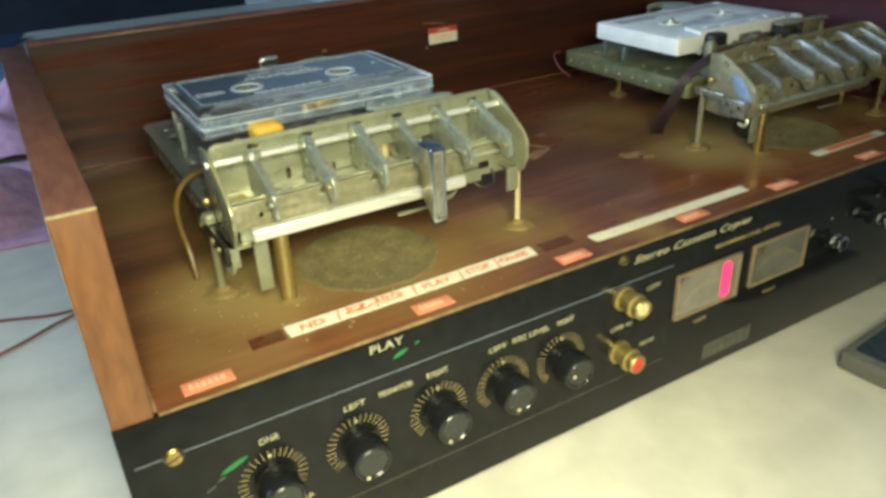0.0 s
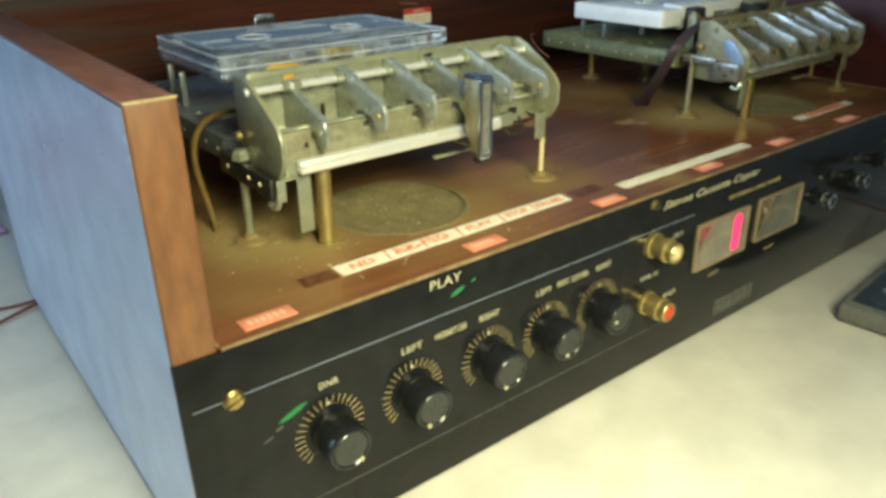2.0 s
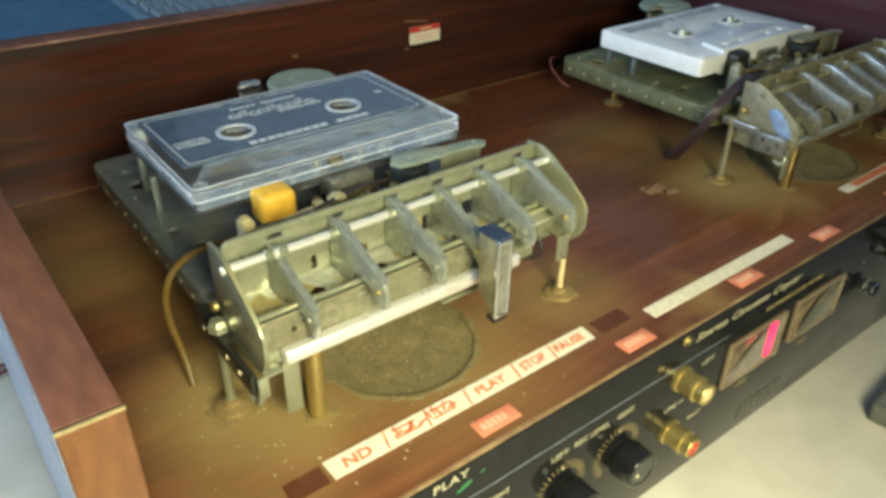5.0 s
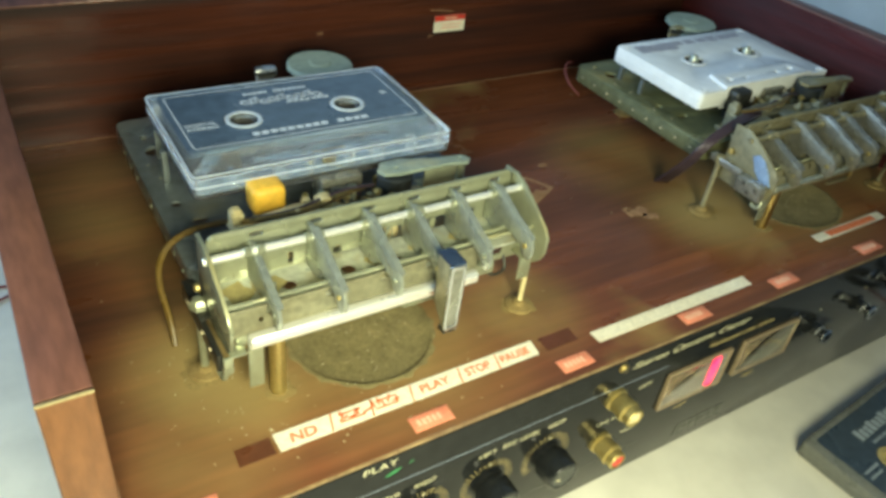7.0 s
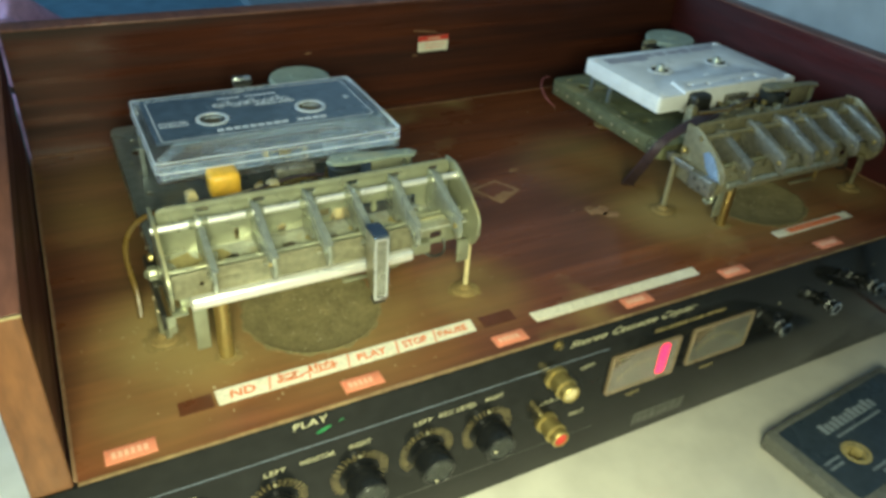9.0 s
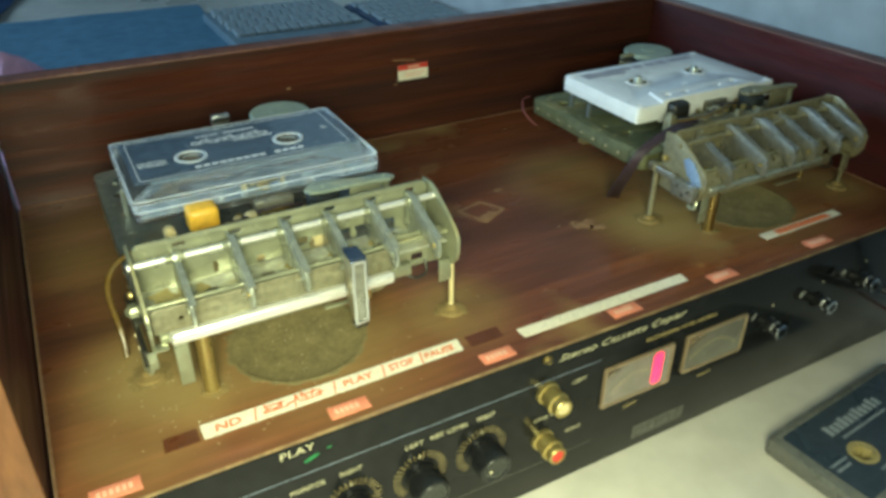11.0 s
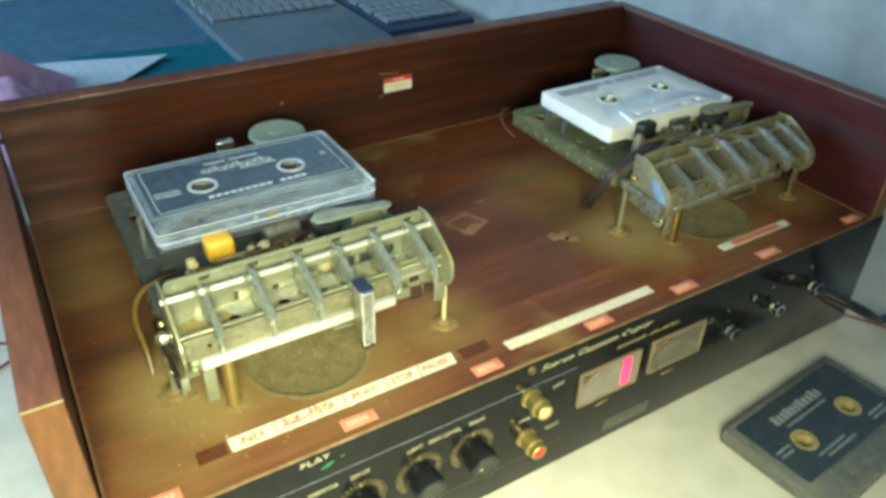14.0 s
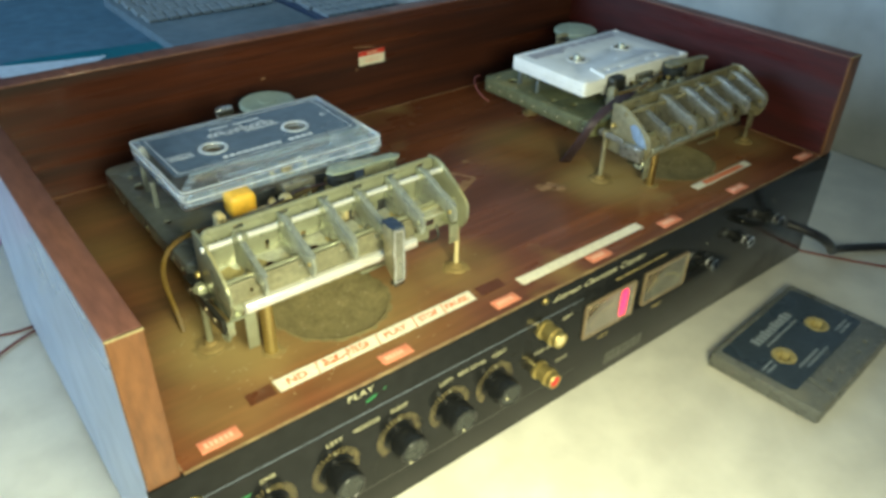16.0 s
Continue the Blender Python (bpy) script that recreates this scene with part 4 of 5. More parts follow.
    kbit("bar_backing", boxes((52.0, 37.2, 136.4, 146, 40.5, 141.2), bevel=0.4), sheet, "", frame_)
    low = turned(slab([rounded(137.5, 135.5, 162.6, 150.5, 1.2, 3), rounded(141, 144, 144.5, 148.5, 0.6, 2), rounded(149, 138, 154, 141, 0.8, 2), circle(158.5, 146, 1.1, 12)], 0.9, 0.12), facing(0, 44.6, 0))
    kbit("lower_sheet", low, sheet, "slotted lower sheet", frame_)
    kbit("hanging_flange", boxes((158.2, 37.4, 128.5, 163.6, 38.3, 139.0), (158.2, 37.4, 138.2, 163.6, 45.0, 139.0), bevel=0.3), sheet, "bent hanging flange", frame_)
    kbit("wire_hook", tube([(145, 44, 136), (146, 41, 132.5), (150, 40, 131.6), (154.5, 40.5, 132.4), (155, 42, 134.5), (155, 44, 137)], 0.6), "dark", "bent wire hook", frame_)
    kbit("spring_post", rod((129.0, 40.5, 128.6), (129.0, 40.5, 137.0), 1.0, 12), "brass", "small brass spring post", frame_)
    kbit("link_strip", boxes((111.0, 39.6, 129.6, 130.0, 41.6, 130.5), bevel=0.25), sheet, "thin link strip", frame_)
    # stays and legs
    rail = bit("side_rail", boxes((43.2, 33.4, 132.2, 47.6, 47.6, 140.6), (44.6, 47, 138.0, 46.2, 66, 141.4), (44.6, 56, 140.6, 49.5, 66, 141.4), bevel=0.7) if dirty else boxes((45.4, 35, 131, 47.2, 73, 137.6), (45.4, 52, 137, 49.5, 73, 138), bevel=0.4), "dark" if not dirty else "lever_old", "dark side rail with a hooked end" if not dirty else "pale side bracket")
    if dirty:
        for y, z_ in ((36.5, 137.5), (43.5, 138.0), (40.0, 134.6)):
            bit("hole", rod((42.9, y, z_), (43.5, y, z_), 0.9, 12), "dark", "", rail)
    bit("hook", tube([(46.5, 38, 129.5), (46.5, 34, 127), (47, 33, 130), (48, 35, 133)], 1.0), "zinc", "bent hook", rail)
    if not dirty:
        for y in (42.0, 50.0, 66.0):
            bit("rail_rivet", lathe([(0, 0), (0.9, 0), (0.7, 0.6), (0, 0.7)], 10, Matrix.Translation((45.5, y, 134.6)) @ Matrix.Rotation(radians(-90), 4, "Y")), "speck", "small bright rivet", rail)
        bit("hooked_plate", boxes((46.6, 33.0, 130.5, 49.6, 34.0, 137.5), (48.8, 33.0, 136.8, 54.0, 37.6, 137.6), (46.6, 33.0, 129.6, 47.6, 36.0, 131.0), bevel=0.3), "zinc", "small hooked plate", rail)
    bit("gold_screw", lathe([(0, 0), (1.5, 0), (1.5, 1.1), (0.9, 1.7), (0, 1.8)], 14, Matrix.Translation((47.6, 58, 146)) @ Matrix.Rotation(radians(-90), 4, "Y")), "gold", "small gold screw", rail)
    posts = [((46.8, 57.5 if not dirty else 61.5), 1.35, 139.0, "rust" if dirty else "zinc"), ((166.0, 41.5), 1.05, 137.0 - drop, "rust" if dirty else "cream"), ((84, 160), 2.0, 134, "brass"), ((152, 168), 2.0, 134, "brass")]
    for (x, y), r, top, mat in posts:
        leg = bit("leg", rod((x, y, DECK), (x, y, top), r, 14), mat, "thin support post")
        bit("nut", lathe([(0, top - 0.5), (3.0, top - 0.5), (3.0, top + 1.6), (2.0, top + 2.8), (0, top + 3)], 6, Matrix.Translation((x, y, 0))), mat, "", leg)
        bit("washer", lathe([(r, DECK + 0.1), (5.6, DECK + 0.1), (5.4, DECK + 1.0), (2.6, DECK + 1.6), (2.4, DECK + 3.0), (r, DECK + 3.2)], 20, Matrix.Translation((x, y, 0))), "dirt", "dust-caked washer", leg)
    bit("spacer_leg", rod((65.5, 39.5, DECK), (65.5, 39.5, 138 - drop), 2.7, 18, 0.4), "brass" if dirty else "gold", "tarnished brass spacer leg")
    bit("tab", boxes((55.6, 37.6, 117, 60.4, 38.3, 138 - drop), bevel=0.2), "zinc", "hanging grey metal tab")
    bit("return_hook", tube([(118, 45, 137), (126, 42, 131), (135, 42, 129), (140, 44, 133), (139, 46, 137)], 0.8), "rust", "bent wire hook")
    # rear
    bit("flywheel", lathe([(0, 141.6), (4, 141.6), (4, 152), (14.6, 152.2), (15.5, 153), (15.5, 154.6), (14.8, 155.4), (5, 155.6), (4.6, 156), (0, 156)], 44, Matrix.Translation((142.4, 183.5 if not dirty else 178.0, 0))), "disc", "pale green round disc")
    latch = bit("latch_tab", boxes((102.8, 158.6, 141.5, 110.6, 160.0, 168.5 - drop), (102.8, 155.5, 167.4 - drop, 110.6, 160.0, 168.6 - drop), bevel=0.3), "rust" if dirty else "satin", "bright metal latch tab")
    bit("band", boxes((102.6, 155.2, 165.2 - drop, 110.8, 160.3, 166.4 - drop)), "dark", "dark band", latch)
    lumps = bmesh.new()
    random.seed(21 if dirty else 20)
    for x, y, r in ((47, 57.5 if not dirty else 61.5, 12), (166, 41.5, 9), (66, 39, 7), (84, 160, 8)):
        one = lathe([(0, 0.5), (r * 0.3, 0.42), (r * 0.55, 0.2), (r * 0.7, 0.01)], 26, Matrix.Translation((x, y, DECK)))
        for v in one.verts:
            k = noise.noise(v.co * 0.35)
            v.co.x += (v.co.x - x) * 0.35 * k
            v.co.y += (v.co.y - y) * 0.35 * k
        add(lumps, one)
    tagged(bit("dust_mound", lumps, "dirt", "yellow dust heaped round the feet"), kind="stuff")
    return mech, bit


left_mech, lbit = tape_mechanism(ORG / 1000, "grey metal tape mechanism with six key levers and a chrome key", "zinc", "steel", False)
key_face = slab([rounded(115.2, 133.0, 120.8, 160.4, 1.0, 3), rounded(116.3, 134.6, 119.7, 158.4, 0.6, 3)], 1.0, 0.2)
key = lbit("chrome_key", turned(key_face, facing(0, 21.4, 0)), "chrome", "bright chrome rim of the key cap")
lbit("cap_face", turned(slab([rounded(115.8, 133.6, 120.2, 159.6, 0.8, 3)], 0.5, 0.1), facing(0, 21.4, 0)), "lever_old", "dull grey key face", key)
lbit("cap_top", boxes((115.2, 20.8, 159.4, 120.8, 29.4, 160.8), bevel=0.5), "navy_film", "dark blue top of the key", key)
lbit("cap_side", turned(slab([[(21.5, 133.4), (28.6, 140.5), (29.2, 159.5), (21.5, 159.5)]], 4.9, 0.3), Matrix(((0, 0, 1, 115.5), (1, 0, 0, 0), (0, 1, 0, 0), (0, 0, 0, 1)))), "rust", "dull grey-brown key side", key)
lbit("cap_foot", boxes((115.5, 20.6, 131.6, 120.5, 24.6, 133.4), bevel=0.5), "dark", "dark underside", key)
lbit("lead", tube([(74, 88, 145), (60, 88, 147), (48, 86, 147.5), (40.5, 83, 140), (40.0, 82, 128), (42, 79, 118), (41, 73, 110)], 1.1), "wire_y", "ochre insulated lead")
right_mech, rbit = tape_mechanism(((ORG.x + 247) / 1000, (ORG.y + 1.2) / 1000, DECK / 1000), "grimy brown tape mechanism with rusty key levers", "rust", "green_steel", True)
rbit("film", turned(slab([[(33.4, 139.4), (38.0, 138.8), (43.5, 143.0), (46.8, 149.0), (44.0, 151.0), (40.4, 149.6), (36.0, 144.6)]], 0.5, 0.1), Matrix(((0, 0, 1, 48.0), (1, 0, 0, 0), (0, 1, 0, 0), (0, 0, 0, 1)))), "blue_glint", "piece of pale blue film")
for k in range(4):
    rbit("lead", tube([(88, 73 + k, 152), (67, 66 + 1.3 * k, 156 + k * 0.4), (45 - k, 63.5 + k, 152), (36 - 0.8 * k, 64 + 0.6 * k, 145), (37 - k, 70 + k, 131), (44 - k, 83 + k, 117), (50 - 1.5 * k, 89 + k, 110)], 0.85), "wire_d", "dark insulated lead")
rbit("lead", tube([(52, 180, 138), (40, 176, 142), (36, 166, 134), (44, 160, 128)], 0.45), "wire_r", "thin red lead")

# round wells cut into the deck below the keys, with dust in them
for x, y in WELLS:
    well = part("round_well", lathe([(0, DECK - 2.6), (14, DECK - 2.4), (22, DECK - 1.5), (26.9, DECK - 0.5), (26.9, DECK - 8.6), (0, DECK - 8.6)], 48, Matrix.Translation((x, y, 0))), M["feltpad"], deck, "dusty bottom of a round well in the deck")
    part("well_edge", turned(slab([[(x + (27.6 + 0.8 * math.sin(k * 2.3) + 0.5 * math.sin(k * 5.1)) * math.cos(k * math.pi / 30), y + (27.6 + 0.8 * math.sin(k * 2.3) + 0.5 * math.sin(k * 5.1)) * math.sin(k * math.pi / 30)) for k in range(60)], circle(x, y, 25.8, 48)], 0.16, 0.05), Matrix.Translation((0, 0, DECK - 0.06))), M["feltpad"], well, "dust-caked rim of the well")
    random.seed(int(x))
    crumbs("dust_crumbs", 45, lambda: (x + random.uniform(-17, 17), y + random.uniform(-17, 17), DECK - 2.5), well, "speck", "pale crumbs in the well")
random.seed(8)


# ---- cassettes ----
# opaque pale colour painting the highlights on the clear shell's edges, seam and hub rims
M["edge_gleam"] = material("painted_edge_gleam", (0.62, 0.69, 0.76), 0.18, scale=60, amount=0.6)
M["slip"] = material("blue_grey_slip_sheet", (0.20, 0.27, 0.36), 0.35, second=(0.26, 0.33, 0.42), scale=40, amount=0.6)

def cassette(name, label, at, rz, shell_mat, label_mat, core_mat, hub_mat):
    c = thing(name, label, "cassette", at, rz)
    hubs = ((-21.25, 2.0), (21.25, 2.0))
    holes = [circle(x, y, 5.4, 28) for x, y in hubs]
    hollow = shell_mat == "clear"
    outline = rounded(-50.2, -31.9, 50.2, 31.9, 2.4)
    if hollow:
        shell = part("top_cover", turned(slab([outline] + holes, 1.3, 0.4), Matrix.Translation((0, 0, 9.05))), M[shell_mat], c, "clear plastic top cover")
        part("bottom_cover", turned(slab([outline] + holes, 1.3, 0.4), Matrix.Translation((0, 0, 1.65))), M[shell_mat], c, "clear plastic bottom cover")
        part("wall", turned(slab([outline, rounded(-48.9, -30.6, 48.9, 30.6, 1.4)], 6.0, 0.15), Matrix.Translation((0, 0, 3.0))), M[shell_mat], c, "clear plastic side wall")
        part("inner_wall", turned(slab([[(-47, -18), (47, -18), (47, -17), (-47, -17)]], 5.9, 0.1), Matrix.Translation((0, 0, 3.02))), M[shell_mat], c, "clear plastic inner wall")
        part("slip_sheet", turned(slab([rounded(-48.4, -17, 48.4, 30.2, 1.2)] + holes, 0.2), Matrix.Translation((0, 0, 8.75))), M["slip"], c, "hazy blue-grey slip sheet", smooth=0)
        part("lower_slip_sheet", turned(slab([rounded(-48.4, -30.2, 48.4, 30.2, 1.2)] + holes, 0.2), Matrix.Translation((0, 0, 3.05))), M["label"], c, "dark blue-grey slip sheet", smooth=0)
        for x, w in ((-36, 3.2), (-19, 5.0), (-8, 2.4), (8, 2.4), (19, 5.0), (34, 3.2)):
            part("front_post", boxes((x - w / 2, -30.4, 3.0, x + w / 2, -26.6, 9.0), bevel=0.5), M["clear"], c, "clear plastic post at the front opening")
        for x, y in ((-43, -23), (43, -23)):
            part("guide_roller", lathe([(0, 3.1), (2.8, 3.1), (2.8, 3.6), (2.3, 4.0), (2.3, 7.8), (2.8, 8.2), (2.8, 8.8), (0, 8.8)], 20, Matrix.Translation((x, y, 0))), M["clear"], c, "clear guide roller")
        # added ring that paints the bright gleam along the clear cover's edge
        top_edge_gleam = slab([rounded(-50.3, -32.0, 50.3, 32.0, 2.4), rounded(-49.7, -31.4, 49.7, 31.4, 2.0)], 0.3, 0.05)
        part("top_edge_gleam", turned(top_edge_gleam, Matrix.Translation((0, 0, 10.15))), M["edge_gleam"], c, "thin pale ring painted as the gleam on the top edge")
        part("pad_spring", boxes((-9, -26.2, 4.4, 9, -25.9, 7.0), (-2.4, -28.6, 3.8, 2.4, -26.2, 7.4), bevel=0.1), M["brass"], c, "brass pressure pad spring")
    else:
        shell = part("shell", turned(slab([outline] + holes, 8.7, 0.7), Matrix.Translation((0, 0, 1.65))), M[shell_mat], c, "moulded cassette shell")
    thick = slab([[(-33.5, -31.8), (33.5, -31.8), (29.5, -16.5), (-29.5, -16.5)], circle(-24, -25, 1.6, 12), circle(24, -25, 1.6, 12), rounded(-13, -27, -11, -25, 0.6, 2), rounded(11, -27, 13, -25, 0.6, 2)], 12.0, 0.5)
    if hollow:
        bm_ = bmesh.new()
        for z_ in (0.3, 9.5):
            add(bm_, turned(slab([[(-33.5, -31.8), (33.5, -31.8), (29.5, -16.5), (-29.5, -16.5)], circle(-24, -25, 1.6, 12), circle(24, -25, 1.6, 12), rounded(-14, -28, -10, -24, 0.6, 2), rounded(10, -28, 14, -24, 0.6, 2)], 1.3, 0.3), Matrix.Translation((0, 0, z_))))
        thick.free()
        thick = bm_
    part("head_section", thick, M[shell_mat], c, "thicker head section with guide holes")
    seam = slab([rounded(-50.35, -32.05, 50.35, 32.05, 2.4), rounded(-49.6, -31.3, 49.6, 31.3, 2.2)], 0.35)
    part("seam", turned(seam, Matrix.Translation((0, 0, 5.8))), M["edge_gleam" if hollow else shell_mat], c, smooth=0)
    for x, y in ((-46.4, -28.4), (46.4, -28.4), (-46.4, 28.4), (46.4, 28.4), (0, -12.8)):
        part("screw_boss", lathe([(0, 1.7), (2.2, 1.7), (2.2, 10.5), (1.7, 10.75), (1.3, 10.5), (0, 10.4)], 16, Matrix.Translation((x, y, 0))), M[shell_mat], c, "corner screw boss")
    for x, y in hubs:
        ring = [(3.8 if k % 4 in (0, 1) else 4.9) for k in range(24)]
        inner = [(x + r * math.cos(2 * math.pi * k / 24), y + r * math.sin(2 * math.pi * k / 24)) for k, r in enumerate(ring)]
        hub = part("reel_hub", turned(slab([circle(x, y, 5.2, 28), inner], 7.6, 0.2), Matrix.Translation((0, 0, 2.6))), M[hub_mat], c, "toothed reel hub")
        part("rim", turned(slab([circle(x, y, 6.9, 32), circle(x, y, 5.3, 32)], 0.5, 0.15), Matrix.Translation((0, 0, 10.4))), M["edge_gleam" if hollow else shell_mat if shell_mat != "smoke" else hub_mat], hub, "raised rim round the hub")
        if shell_mat == "clear":
            part("tape_pack", turned(slab([circle(x, y, 19.0 if x < 0 else 13.0, 40), circle(x, y, 5.6, 28)], 5.0, 0.1), Matrix.Translation((0, 0, 3.4))), M["tape"], c, "wound brown tape")
    if hollow:
        for child in c.children_recursive:
            if child.data.materials[0] == M["clear"]:
                child.visible_shadow = False
    return c


M["oldgold"] = material("dull_gold_plastic", (0.42, 0.34, 0.14), 0.4, second=(0.3, 0.24, 0.1), scale=150, amount=0.6)
M["dim"] = material("dim_grey_print", (0.27, 0.31, 0.33), 0.5, scale=200, amount=0.5)
M["blacklabel"] = material("blue_black_label", (0.030, 0.045, 0.062), 0.35, second=(0.042, 0.055, 0.066), scale=40, amount=0.7)
M["smoke"] = material("smoky_dark_plastic", (0.12, 0.125, 0.11), 0.3, second=(0.155, 0.155, 0.135), scale=60, amount=0.5, dust=(0.2, 0.19, 0.14), dust_amount=0.1, dust_scale=60)
holes = [circle(-21.25, 2, 7.4, 28), circle(21.25, 2, 7.4, 28)]


def on_label(c, bm, mat, label="", z_=10.72):
    return part("printing", turned(bm, Matrix.Translation((0, 0, z_))), M[mat], c, label, smooth=0) if len(bm.verts) < 60 else tagged(part("printing", turned(bm, Matrix.Translation((0, 0, z_))), M[mat], c, label, smooth=0), kind="stuff")


clear_c = cassette("clear_cassette", "transparent cassette with a navy blue label in the mechanism", (0.1066, 0.1214, 0.1545), 0.0, "clear", "label", "tape", "clear")
navy = part("paper_label", turned(slab([[(-46.6, -16.2), (46.6, -16.2), (46.6, 27.8), (45, 29.6), (-45, 29.6), (-46.6, 27.8)]] + holes, 0.2), Matrix.Translation((0, 0, 10.45))), M["label"], clear_c, "navy blue printed paper label", smooth=0)
for text, x, y, h, w in (("DIGITAL", -43.0, 1.6, 1.9, 11.5), ("STEREO", -43.0, -1.4, 1.9, 11.5), ("B", 38.5, 6.0, 2.6, 2.4)):
    on_label(navy, turned(lettering(text, h, 0.06, width=w, thick=0.05), Matrix.Translation((x, y, 0))), "silver")
border = slab([rounded(-44.6, -14.6, 44.6, 27.6, 1.5), rounded(-44.2, -14.2, 44.2, 27.2, 1.3)], 0.06)
part("border_line", turned(border, Matrix.Translation((0, 0, 10.7))), M["silver"], navy, "thin silver border line", smooth=0)
random.seed(31)
bars = bmesh.new()
for k in range(13):
    if k != 5:
        add(bars, boxes((-15 + k * 2.05, 20.6, 0, -13.4 + k * 2.05, 22.3, 0.06)))
for k in range(14):
    if k != 9:
        add(bars, boxes((-22 + k * 3.35, -11.4, 0, -19.4 + k * 3.35, -9.0, 0.06)))
on_label(navy, bars, "silver", "rows of silver lettering that cannot be read")
title = bmesh.new()
for k in range(9):
    x, y = -16.5 + k * 3.7, 14.6 + 0.9 * math.sin(k * 2.1)
    add(title, turned(slab([circle(x, y, 2.0, 16), circle(x, y, 1.05, 12)], 0.06), Matrix()))
    add(title, boxes((x + 1.2, y - 2.2, 0, x + 2.2, y + (2.8 if k % 3 == 1 else 1.2), 0.06)))
for k in range(7):
    add(title, boxes((-1 + k * 2.6, 10.0, 0, 1.1 + k * 2.6, 11.4, 0.06)))
on_label(navy, title, "silver", "ornamental silver title lettering that cannot be read")

white_c = cassette("white_cassette", "plain white cassette with a faded label in the grimy mechanism", (0.3520, 0.1213, 0.1490), 0.0, "white", "faded", "tape", "rubber")
fade = bmesh.new()
random.seed(9)
for k in range(9):
    x0 = -43 + k * 9.2
    add(fade, boxes((x0, 17.5 + random.uniform(0, 1.0) + (0 if k < 3 else 3), 0, x0 + (9.3 if k < 3 else random.uniform(7, 9.4)), 27.0 - random.uniform(0, 1.5), 0.08)))
part("faded_print", turned(fade, Matrix.Translation((0, 0, 10.36))), M["faded"], white_c, "faded violet-grey printing", smooth=0)

dark_c = cassette("dark_cassette", "dark smoky cassette with a black label on the table", (0.3484, -0.0590, TOP / 1000), 5.2, "smoke", "label", "tape", "oldgold")
blk = part("paper_label", turned(slab([rounded(-44.5, -15.4, 44.5, 28.5, 2)] + holes, 0.2), Matrix.Translation((0, 0, 10.4))), M["blacklabel"], dark_c, "blue-black paper label", smooth=0)
bars = bmesh.new()
for k in range(11):
    add(bars, boxes((-24 + k * 3.9, 15.5, 0, -21 + k * 3.9, 20.5 if k % 3 else 21.6, 0.06)))
for x0, x1, y in ((-20, 16, 11.6), (-42, -30, 4.0), (-42, -31, 0.8), (-24, 0, -9.0), (-20, 6, -12.0), (24, 40, -8.8), (24, 38, -11.8)):
    n = int((x1 - x0) / 1.7)
    for k in range(n):
        add(bars, boxes((x0 + k * 1.7, y, 0, x0 + 1.2 + k * 1.7, y + 1.4, 0.06)))
on_label(blk, bars, "dim", "rows of grey lettering that cannot be read", 10.65)

# ---- cables and wires on the table ----
tagged(part("power_cable", tube([(386, -13, 83), (391, -30, 82), (408, -34, 70), (440, -24, 46), (470, -14, 33), (505, -34, 31), (560, -70, 31), (630, -110, 31), (700, -160, 26)], 2.9), M["cable"]), "thick black cable plugged into the copier's front panel", "cable")
tagged(part("thin_wire", tube([(446, 20, TOP + 0.6), (452, 6, TOP + 0.6), (470, -26, TOP + 0.6), (500, -70, TOP + 0.6), (560, -120, TOP + 0.6)], 0.8), M["wire_r"]), "thin brown wire lying on the table", "wire")
for pts in ([(12, 236, TOP + 2), (-8, 232, TOP + 1), (-25, 241, TOP + 1), (-60, 255, TOP + 1), (-130, 250, TOP + 1)], [(12, 233, TOP + 2), (-8, 229, TOP + 1), (-24, 218, TOP + 1), (-45, 206, TOP + 1), (-120, 180, TOP + 1)]):
    tagged(part("thin_wire", tube(pts, 0.8), M["wire_r"]), "thin dull red wire on the table beside the cabinet", "wire", "red wires on the table")


# ---- things on the table behind the cabinet ----
def sheet_of(name, label, category, quad, mat, lift, curl=1.0):
    """A sheet of paper or card with a little thickness and a slight wave."""
    bm = bmesh.new()
    n = 14
    grid = []
    for i in range(n + 1):
        row = []
        for j in range(n + 1):
            u, v = i / n, j / n
            p = (Vector(quad[0]) * (1 - u) + Vector(quad[1]) * u) * (1 - v) + (Vector(quad[3]) * (1 - u) + Vector(quad[2]) * u) * v
            row.append(bm.verts.new((p.x, p.y, TOP + lift + curl * (1 + noise.noise(Vector((p.x * 0.012, p.y * 0.012, lift)))))))
        grid.append(row)
    for i in range(n):
        for j in range(n):
            bm.faces.new((grid[i][j], grid[i + 1][j], grid[i + 1][j + 1], grid[i][j + 1]))
    bmesh.ops.recalc_face_normals(bm, faces=bm.faces[:])
    bmesh.ops.solidify(bm, geom=bm.faces[:], thickness=0.6)
    return tagged(part(name, bm, M[mat]), label, category)


sheet_of("blue_sheet", "large blue sheet spread on the table", "sheet", [(-40, 690), (250, 700), (270, 1010), (-60, 1020)], "blue", 1.0, 2.0)
sheet_of("teal_folder", "teal card folder lying on the table", "folder", [(60, 520), (252, 540), (268, 712), (90, 735)], "teal", 3.2, 1.0)
sheet_of("white_sheet", "white paper sheet lying over a teal folder", "paper", [(-80, 570), (105, 600), (186, 680), (-90, 745)], "sheet", 8.0, 1.5)
sheet_of("green_sheet", "dull green-grey cloth at the far side of the table", "cloth", [(-420, 800), (-60, 800), (40, 1200), (-420, 1200)], "navy", 3.5, 3.0)


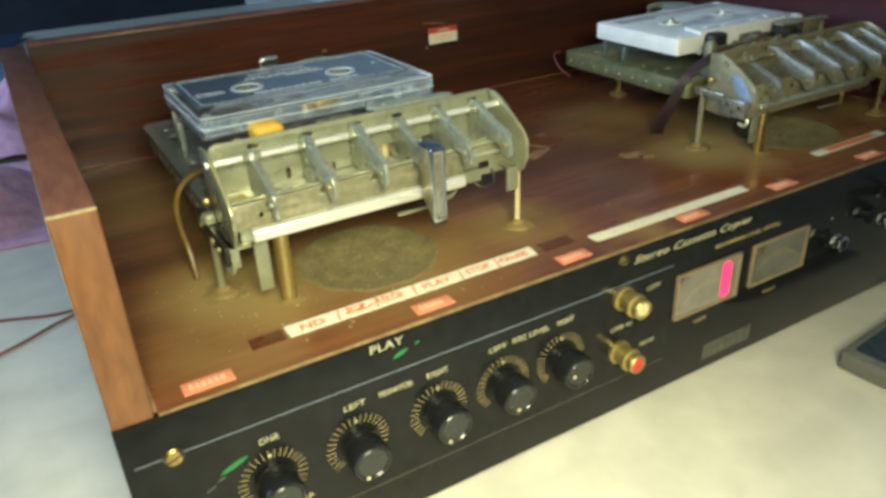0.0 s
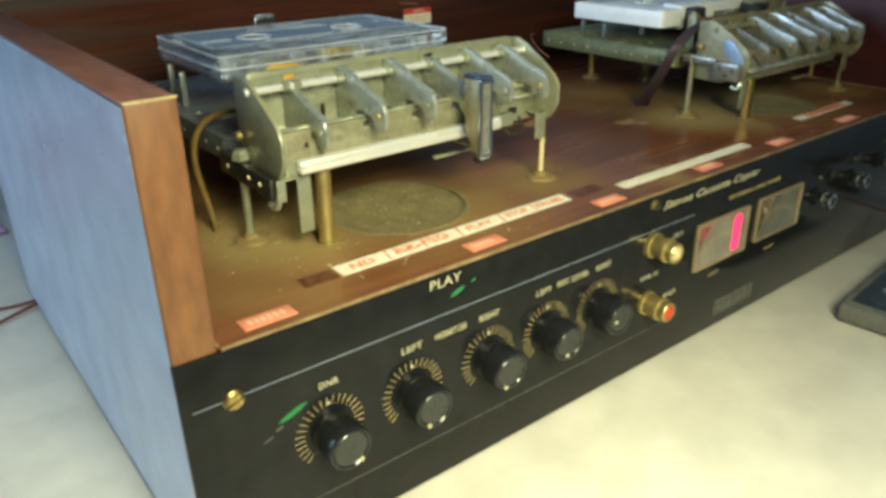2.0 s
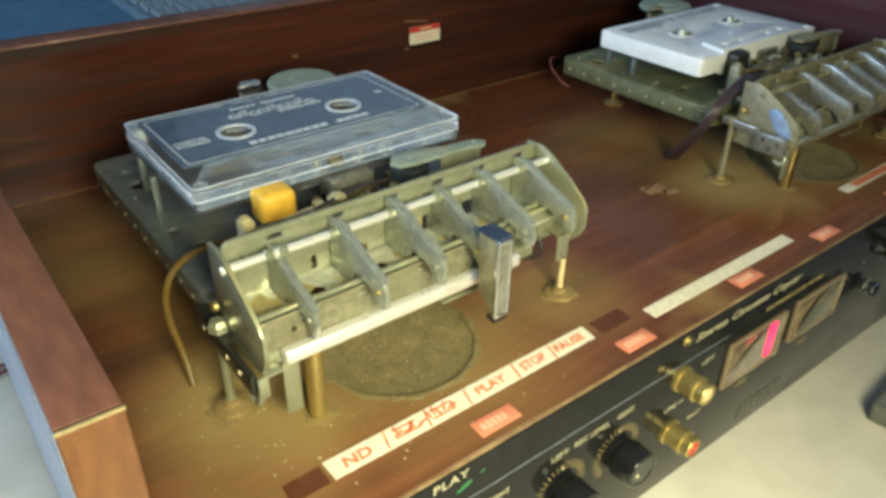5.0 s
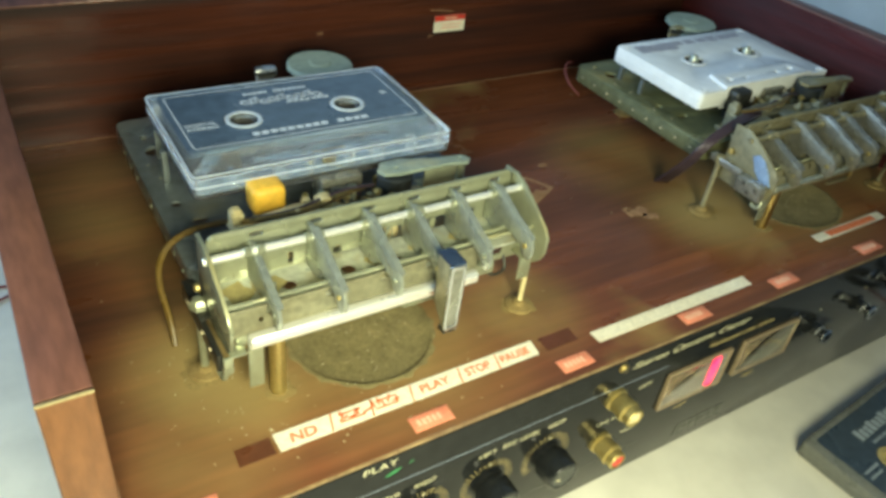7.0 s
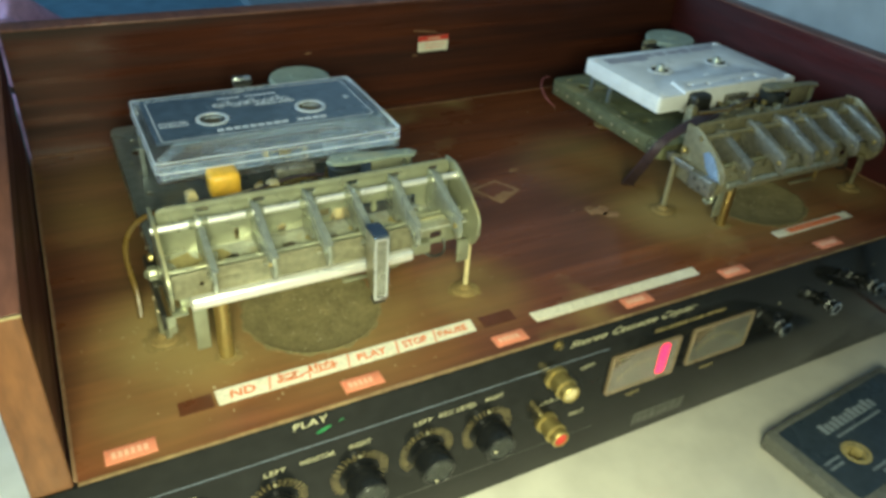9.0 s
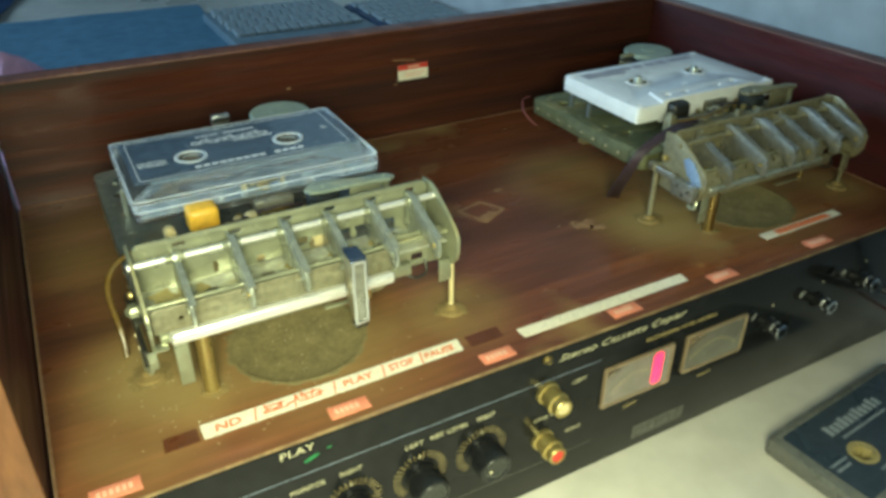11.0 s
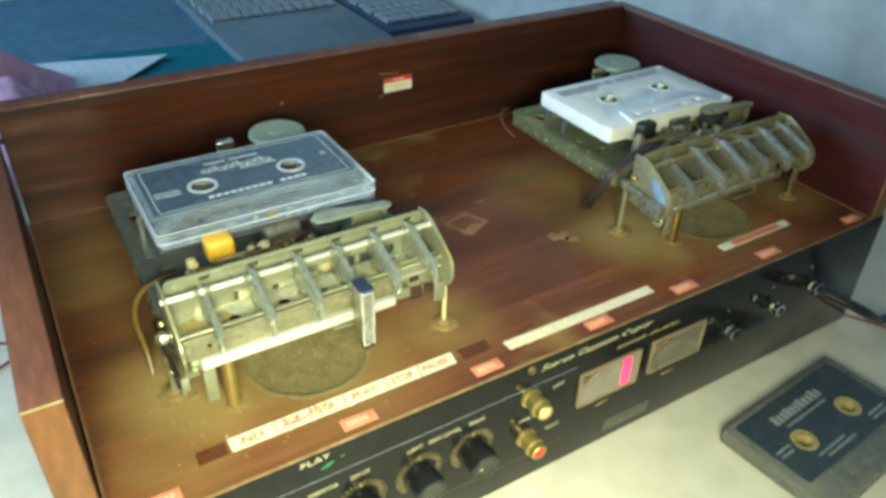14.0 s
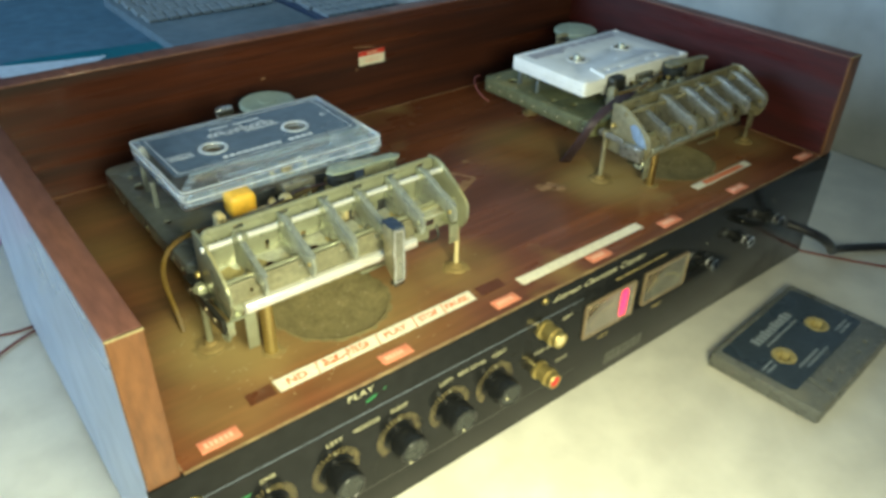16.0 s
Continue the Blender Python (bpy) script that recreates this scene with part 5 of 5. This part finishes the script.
def crumpled_cloth(name, label, cx, cy, rx, ry, h, seed):
    bm = bmesh.new()
    bmesh.ops.create_grid(bm, x_segments=56, y_segments=56, size=1.0)
    for v in bm.verts:
        r = math.hypot(v.co.x, v.co.y)
        fall = max(0.0, 1 - r ** 2 * 0.9)
        f = noise.fractal(Vector((v.co.x * 1.7 + seed, v.co.y * 1.7, seed)), 0.9, 2.0, 2)
        ridge = abs(noise.noise(Vector((v.co.x * 2.3 + seed * 2, v.co.y * 2.3, 5.0))))
        wob = 1 + 0.25 * noise.noise(Vector((math.atan2(v.co.y, v.co.x) * 1.2, seed, 0)))
        v.co = Vector((cx + v.co.x * rx * wob, cy + v.co.y * ry * wob, TOP + 1 + max(0.5, h * fall * (0.55 + 0.8 * f + 0.6 * (0.5 - ridge)))))
    bmesh.ops.recalc_face_normals(bm, faces=bm.faces[:])
    bmesh.ops.solidify(bm, geom=bm.faces[:], thickness=1.2)
    return tagged(part(name, bm, M["cloth"], smooth=80), label, "cloth")


crumpled_cloth("pink_cloth", "crumpled pink cloth heaped on the table", -10, 620, 100, 80, 60, 3.0)
crumpled_cloth("pink_cloth", "crumpled pink cloth beside the wooden cabinet", -105, 440, 110, 95, 55, 7.0)


def keyboard(name, label, x0, y0, x1, y1, body, rows, cols, palm):
    kb = thing(name, label, "keyboard", (x0 / 1000, y0 / 1000, TOP / 1000))
    w, d = x1 - x0, y1 - y0
    part("body", boxes((0, 0, 0, w, d, 14), bevel=3), M[body], kb)
    cap = bmesh.new()
    pw, pd = (w - 16) / cols, (d - palm - 12) / rows
    add(cap, boxes((-pw * 0.43, -pd * 0.43, 0, pw * 0.43, pd * 0.43, 5), bevel=1.2, seg=1))
    first = part("key", cap, M["keycap"], kb)
    first.matrix_basis = pose((8 + pw / 2) / 1000, (palm + 6 + pd / 2) / 1000, 0.0135)
    for r in range(rows):
        for c in range(cols):
            if r or c:
                k = new("key", first.data)
                k.parent = kb
                k.matrix_basis = pose((8 + pw * (c + 0.5 + 0.2 * (r % 2) - 0.1)) / 1000, (palm + 6 + pd * (r + 0.5)) / 1000, 0.0135)
    return kb


keyboard("laptop_keyboard", "blue-grey laptop base with grey keys and a wide palm rest", 252, 575, 440, 905, "keyboard", 8, 12, 172)
keyboard("computer_keyboard", "dark navy keyboard with grey keys", 444, 628, 570, 860, "navy", 9, 8, 16)
